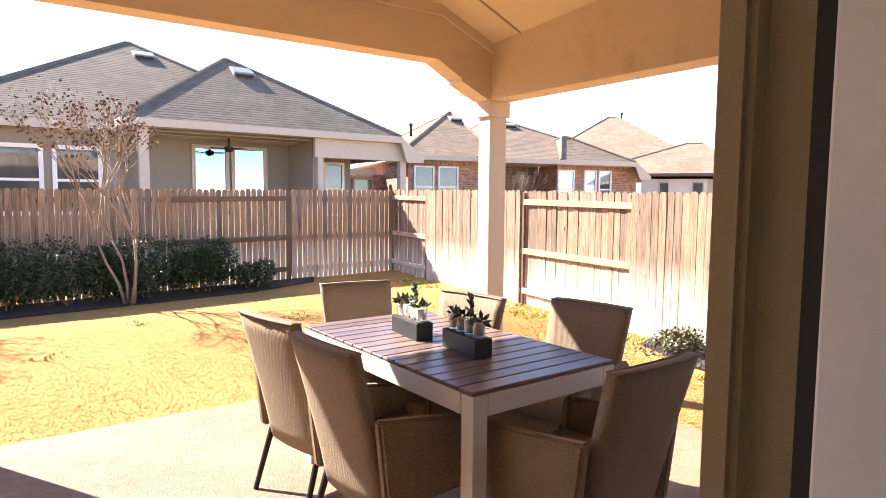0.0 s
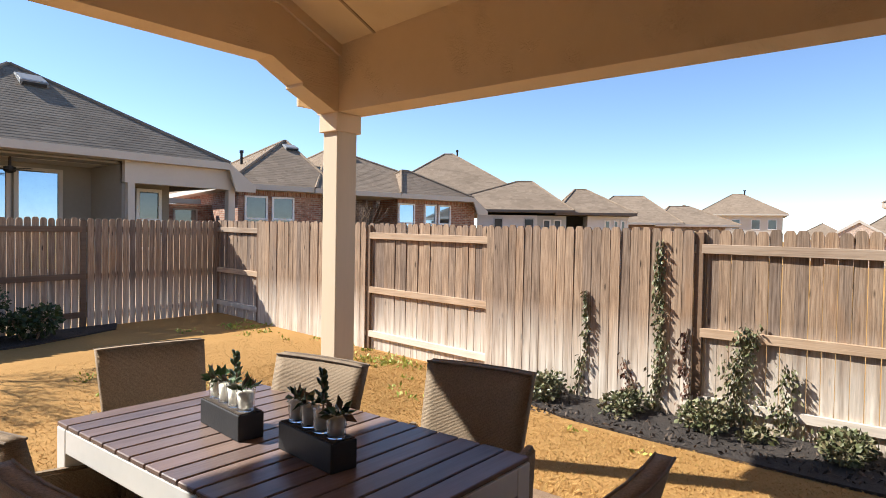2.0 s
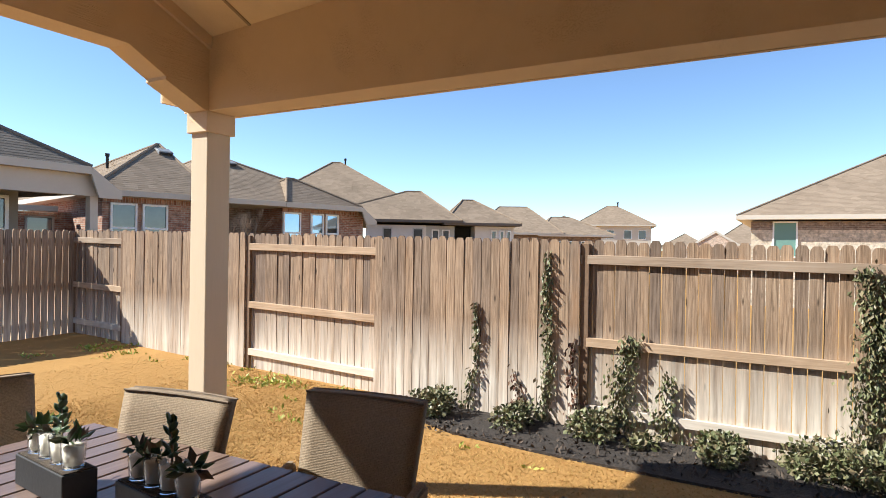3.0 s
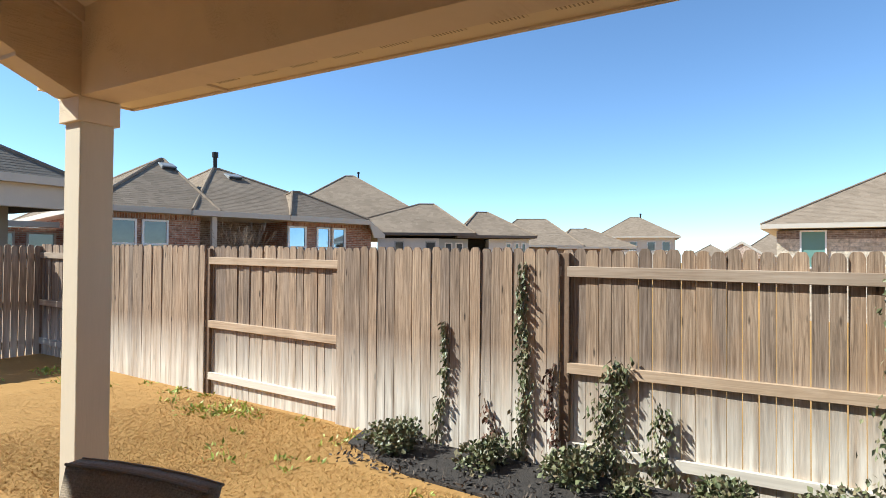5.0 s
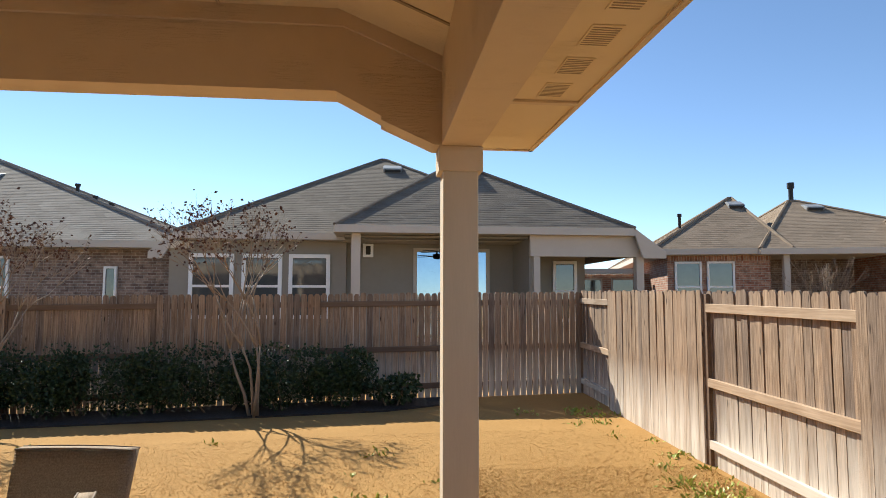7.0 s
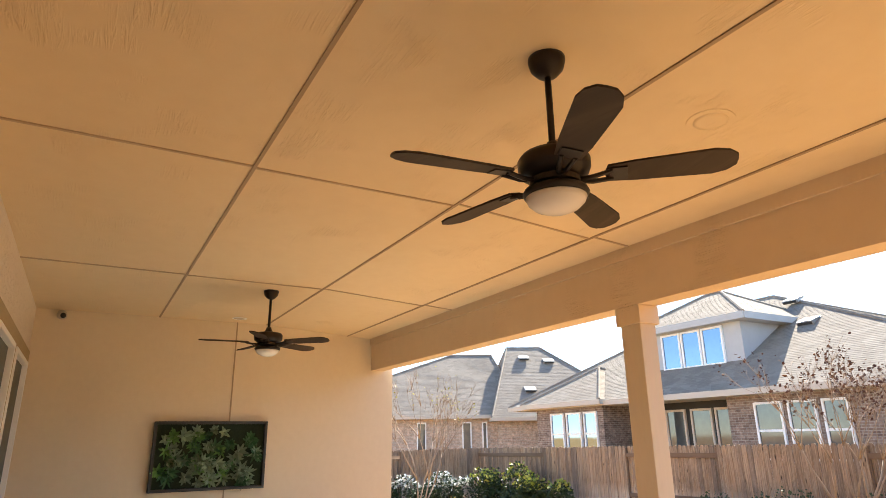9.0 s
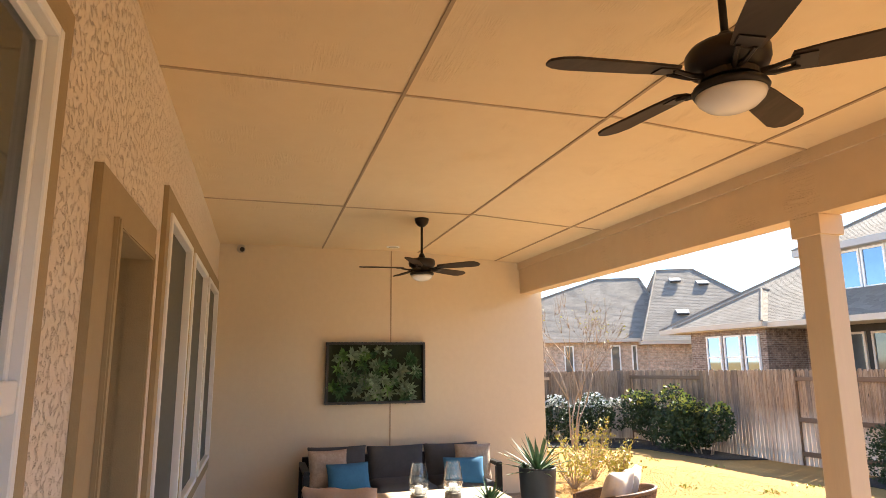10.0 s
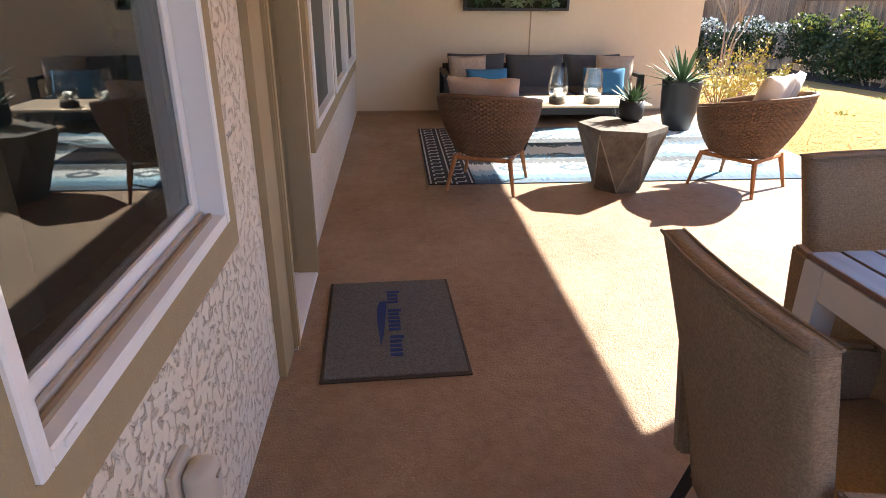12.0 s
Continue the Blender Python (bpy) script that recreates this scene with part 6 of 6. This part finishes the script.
def shrub(name, label, at, size, n, seed, mat, leaf=0.06, extra=None, stems=True, lumps=6):
    """A leafy shrub: stems and lumps of many small leaves with an uneven outline."""
    rnd = random.Random(seed)
    root = thing(name, label, "shrub", at)
    cl = [(Vector((rnd.uniform(-0.75, 0.75) * size[0], rnd.uniform(-0.6, 0.6) * size[1], rnd.uniform(0.35, 0.7) * size[2])), rnd.uniform(0.25, 0.5)) for _ in range(lumps)]
    spots, tips = [], []
    for _ in range(n):
        c, r = rnd.choice(cl)
        o = Vector((rnd.gauss(0, 1), rnd.gauss(0, 1), rnd.gauss(0, 1))).normalized()
        k = rnd.uniform(0.55, 1.05) ** 0.6
        p = c + Vector((o.x * size[0] * r * 1.3, o.y * size[1] * r * 1.5, o.z * size[2] * r)) * k
        if p.z < 0.02:
            p.z = rnd.uniform(0.02, 0.15)
        spots.append((p, o))
        if o.z > 0.3 and p.z > size[2] * 0.72:
            tips.append((p + Vector((0, 0, 0.02)), o))
    foliage(root, "foliage", leaves_mesh("foliage", spots, leaf, mat, rnd, 0.42))
    if stems:
        for k in range(4):
            c, r = rnd.choice(cl)
            part("stem", tube([(c.x * 0.3, c.y * 0.3, -0.05), (c.x * 0.7, c.y * 0.7, c.z * 0.5), tuple(c)], [0.016, 0.011, 0.006], 5), BARK, root)
    if extra and tips:
        m, cnt, ls = extra
        foliage(root, "blossoms", leaves_mesh("blossoms", [rnd.choice(tips) for _ in range(cnt)], ls, m, rnd, 0.6))
    return root


def on_ground(x, y, dz=0.0):
    return (x, y, ground_z(x, y) + dz)


twig_tree("crape_myrtle", "bare pale crape myrtle with a few brown leaves", on_ground(0.74, 9.35), 3.0, 1.0, 21, DRYLEAF, 900)
twig_tree("crape_myrtle", "bare twiggy crape myrtle in front of the hedge", on_ground(-2.66, 9.3), 2.9, 1.0, 33, DRYLEAF, 900)
twig_tree("crape_myrtle", "bare sunlit crape myrtle near the end wall", on_ground(-10.6, 7.2), 3.4, 0.9, 45, YELLOWLEAF, 160)
twig_tree("crape_myrtle", "small bare tree beside the brick house porch", (14.3, 16.2, -0.6), 3.2, 0.7, 51, DRYLEAF, 20, 5)
hx = [(-5.1, 0.55, 0.95), (-4.3, 0.6, 1.05), (-3.4, 0.6, 1.0), (-2.5, 0.6, 0.95), (-1.6, 0.6, 1.0), (-0.7, 0.6, 0.95), (0.2, 0.6, 0.9), (1.1, 0.55, 0.9), (1.85, 0.4, 0.85)]
for k, (x, w, hgt) in enumerate(hx):
    shrub("hedge_shrub", "dark green evergreen shrub in the shaded fence bed", on_ground(x, 9.8), (w * 1.1, 0.4, hgt * 0.95), 4200, 60 + k, HEDGE, 0.045, lumps=11)
shrub("hedge_shrub", "small low dark shrub near the fence corner", on_ground(2.6, 9.75), (0.36, 0.3, 0.45), 800, 91, HEDGE, 0.06)
for k, (x, y, w) in enumerate(((-12.3, 6.2, 0.7), (-12.4, 7.4, 0.8), (-12.2, 8.7, 0.8))):
    shrub("flowering_shrub", "evergreen shrub covered in white blossoms", on_ground(x, y), (w * 0.8, w, 1.15), 3600, 70 + k, HEDGE, 0.06, (BLOOM, 420, 0.06))
for k, x in enumerate((-11.2, -10.2, -9.4)):
    shrub("hedge_shrub", "tall dark green shrub with pale tips by the fence", on_ground(x, 9.6), (0.75, 0.5, 1.2), 3600, 80 + k, HEDGE, 0.06, (WEED, 200, 0.07))
for k, (x, y, sx, hgt) in enumerate(((-6.3, 4.9, 0.5, 0.65), (-7.0, 5.6, 0.5, 0.8), (-6.2, 5.6, 0.45, 0.5))):
    rnd = random.Random(200 + k)
    root = thing("yellow_shrub", "airy yellow and rust coloured twiggy shrub", "shrub", on_ground(x, y))
    spots = []
    for s in range(26):
        a, e = rnd.uniform(0, 6.28), rnd.uniform(0.7, 1.4)
        d = Vector((math.cos(a) * math.cos(e), math.sin(a) * math.cos(e), math.sin(e)))
        tip = d * hgt * rnd.uniform(0.8, 1.3)
        part("twig", tube([(d.x * 0.02, d.y * 0.02, -0.02), tuple(tip * 0.5 + Vector((0, 0, 0.03))), tuple(tip)], [0.006, 0.004, 0.002], 4), BARK, root)
        spots += [(tip * rnd.uniform(0.3, 1) + Vector((rnd.gauss(0, 0.03), rnd.gauss(0, 0.03), rnd.gauss(0, 0.03))), d) for _ in range(26)]
    foliage(root, "foliage", leaves_mesh("foliage", spots, 0.05, YELLOWLEAF, rnd, 0.3))

# mulch beds
for name, pts in (("mulch_bed", [(5.5, 4.2), (5.1, 4.05), (4.75, 3.2), (4.65, 2.2), (4.6, 1.0), (4.6, -2.0), (5.5, -2.0)]),
                  ("mulch_bed", [(-6.0, 10.25), (-5.9, 9.3), (-4, 9.15), (-1, 9.2), (2.5, 9.35), (3.7, 9.8), (3.9, 10.25)]),
                  ("mulch_bed", [(-13.1, 4.5), (-11.4, 4.6), (-11.2, 8.2), (-10.6, 9.0), (-8.6, 9.2), (-8.4, 10.25), (-13.1, 10.25)])):
    bm = bmesh.new()
    top = [bm.verts.new((x, y, ground_z(x, y) + 0.022)) for x, y in pts]
    low = [bm.verts.new((x, y, ground_z(x, y) - 0.05)) for x, y in pts]
    bm.faces.new(top)
    for i in range(len(pts)):
        j = (i + 1) % len(pts)
        bm.faces.new((low[i], low[j], top[j], top[i]))
    bmesh.ops.triangulate(bm, faces=bm.faces[:])
    bmesh.ops.recalc_face_normals(bm, faces=bm.faces[:])
    structure(name, bm, MULCH, "dark shredded mulch bed along the fence", "mulch")


def vine(label, y, height, seed, n, width=0.06, drift=0.0, mat=IVY, base=0.0, gx=5.517):
    """A vine climbing the pickets: a thin woody stem with leaves hanging along it."""
    rnd = random.Random(seed)
    root = thing("climbing_vine", label, "vine", (gx, y, ground_z(gx, y)))
    pts = [Vector((-0.008, drift * t + 0.03 * math.sin(7 * t + seed), base + height * t)) for t in [i / 9 for i in range(10)]]
    part("stem", tube([tuple(p) for p in pts], 0.006, 5), BARK, root)
    spots = []
    for _ in range(n):
        t = rnd.random()
        i = min(int(t * 9), 8)
        p = pts[i].lerp(pts[i + 1], t * 9 - i)
        p = p + Vector((-abs(rnd.gauss(0, 0.013)), rnd.gauss(0, width * (1.2 - 0.7 * t)), rnd.gauss(0, 0.03)))
        spots.append((p, Vector((-0.5, 0, -0.4))))
    foliage(root, "leaves", leaves_mesh("leaves", spots, 0.05, mat, rnd, 0.27, 1.3))
    return root


vine("dark ivy strand climbing the pickets", 3.42, 1.1, 1, 220, 0.03, -0.12)
vine("tall ivy strand reaching the fence top", 2.62, 1.62, 2, 560, 0.036, -0.04)
vine("thin reddish dry vine on the pickets", 2.33, 0.85, 3, 120, 0.035, 0.03, DRYLEAF)
vine("leafy ivy on the recessed fence panel", 1.98, 0.9, 4, 620, 0.08, -0.12, gx=5.55)
vine("short ivy shoot on the fence panel", 1.52, 0.6, 5, 260, 0.07, 0.05, gx=5.55)
vine("dense ivy column covering the fence rails", 0.1, 1.55, 6, 1500, 0.08, 0.05, gx=5.54)
vine("faint dry vine low on the pickets", 2.86, 0.5, 7, 70, 0.04, 0.06, DRYLEAF)
for k, (y, w, hgt, n) in enumerate(((3.65, 0.26, 0.34, 520), (2.78, 0.2, 0.28, 380), (2.05, 0.22, 0.36, 480), (1.25, 0.3, 0.32, 560), (0.35, 0.42, 0.4, 800), (-0.6, 0.4, 0.5, 800), (1.7, 0.14, 0.18, 160))):
    shrub("ivy_clump", "loose grey-green leafy clump at the fence foot", on_ground(5.22, y), (0.26, w, hgt * 0.76), int(n * 2.2), 120 + k, IVY, 0.042)

# fallen mulch chips and dry leaves in the right bed
rnd = random.Random(77)
spots = []
for _ in range(2600):
    x, y = rnd.uniform(4.66, 5.5), rnd.uniform(-1.5, 3.9)
    spots.append((Vector((x, y, ground_z(x, y) + 0.024)), Vector((0, 0, 0.3))))
tagged(new("mulch_chips", leaves_mesh("mulch_chips", spots, 0.05, leaf_material("mulch_chips", [(0.02, 0.016, 0.013), (0.09, 0.07, 0.055), (0.16, 0.12, 0.09), (0.04, 0.03, 0.025)], 0.9), rnd, 0.2)), "scattered dark mulch chips", "mulch", kind="stuff")


# lawn blades: dense near the patio, thinner far off
def grass():
    g = np.random.default_rng(4)
    def scatter(n, x0, x1, y0, y1):
        return np.stack([g.uniform(x0, x1, n), g.uniform(y0, y1, n)], 1)
    pts = np.concatenate([scatter(90000, 2.9, 5.5, 0.0, 6.5), scatter(95000, -3.5, 5.5, 4.1, 8.0), scatter(70000, -13, 5.5, 4.1, 10.2), scatter(30000, -8, -3.5, 4.1, 8.0)])
    x, y = pts[:, 0], pts[:, 1]
    keep = ~((x > 4.62) & (y < 3.9)) & ~((y > 9.25) & (x < 3.6)) & ~((x < -5.4) & (y < 4.3))
    pts = pts[keep]
    n = len(pts)
    z = np.array([ground_z(a, b) for a, b in pts])
    ang = g.uniform(0, 6.283, n)
    far_off = np.clip((pts[:, 1] - 5.0) / 4.0, 0, 1)
    hgt, w = g.uniform(0.007, 0.024, n) * (1 - 0.55 * far_off), g.uniform(0.003, 0.0055, n)
    lean = g.normal(0, 0.028, (n, 2))
    base = np.column_stack([pts, z - 0.004])
    dx = np.column_stack([np.cos(ang) * w, np.sin(ang) * w, np.zeros(n)])
    tip = base + np.column_stack([lean, hgt])
    v = np.stack([base - dx, base + dx, tip], 1).reshape(-1, 3)
    me = bpy.data.meshes.new("grass")
    me.vertices.add(3 * n)
    me.vertices.foreach_set("co", v.ravel())
    me.loops.add(3 * n)
    me.loops.foreach_set("vertex_index", np.arange(3 * n, dtype=np.int32))
    me.polygons.add(n)
    me.polygons.foreach_set("loop_start", np.arange(0, 3 * n, 3, dtype=np.int32))
    me.update(calc_edges=True)
    me.materials.append(BLADES)
    tagged(new("grass", me), "short dry golden grass blades", "grass", kind="stuff")


grass()

# green weeds in the dry lawn
rnd = random.Random(31)
spots = []
for _ in range(64):
    pick = rnd.random()
    if pick < 0.4:
        cx, cy = rnd.uniform(5.0, 5.45), rnd.uniform(3.9, 9.2)
    elif pick < 0.75:
        cx, cy = rnd.uniform(3.2, 5.3), rnd.uniform(1.5, 9.0)
    else:
        cx, cy = rnd.uniform(-9, 3), rnd.uniform(4.6, 8.5)
    if cx > 4.6 and cy < 4.0:
        continue
    r = rnd.uniform(0.03, 0.10)
    for _ in range(int(r * 260)):
        x, y = cx + rnd.gauss(0, r), cy + rnd.gauss(0, r)
        spots.append((Vector((x, y, ground_z(x, y))), Vector((0, 0, 0.7))))
tagged(new("weeds", leaves_mesh("weeds", spots, 0.055, WEED, rnd, 0.22)), "small green weeds in the dry lawn", "weeds", kind="stuff")
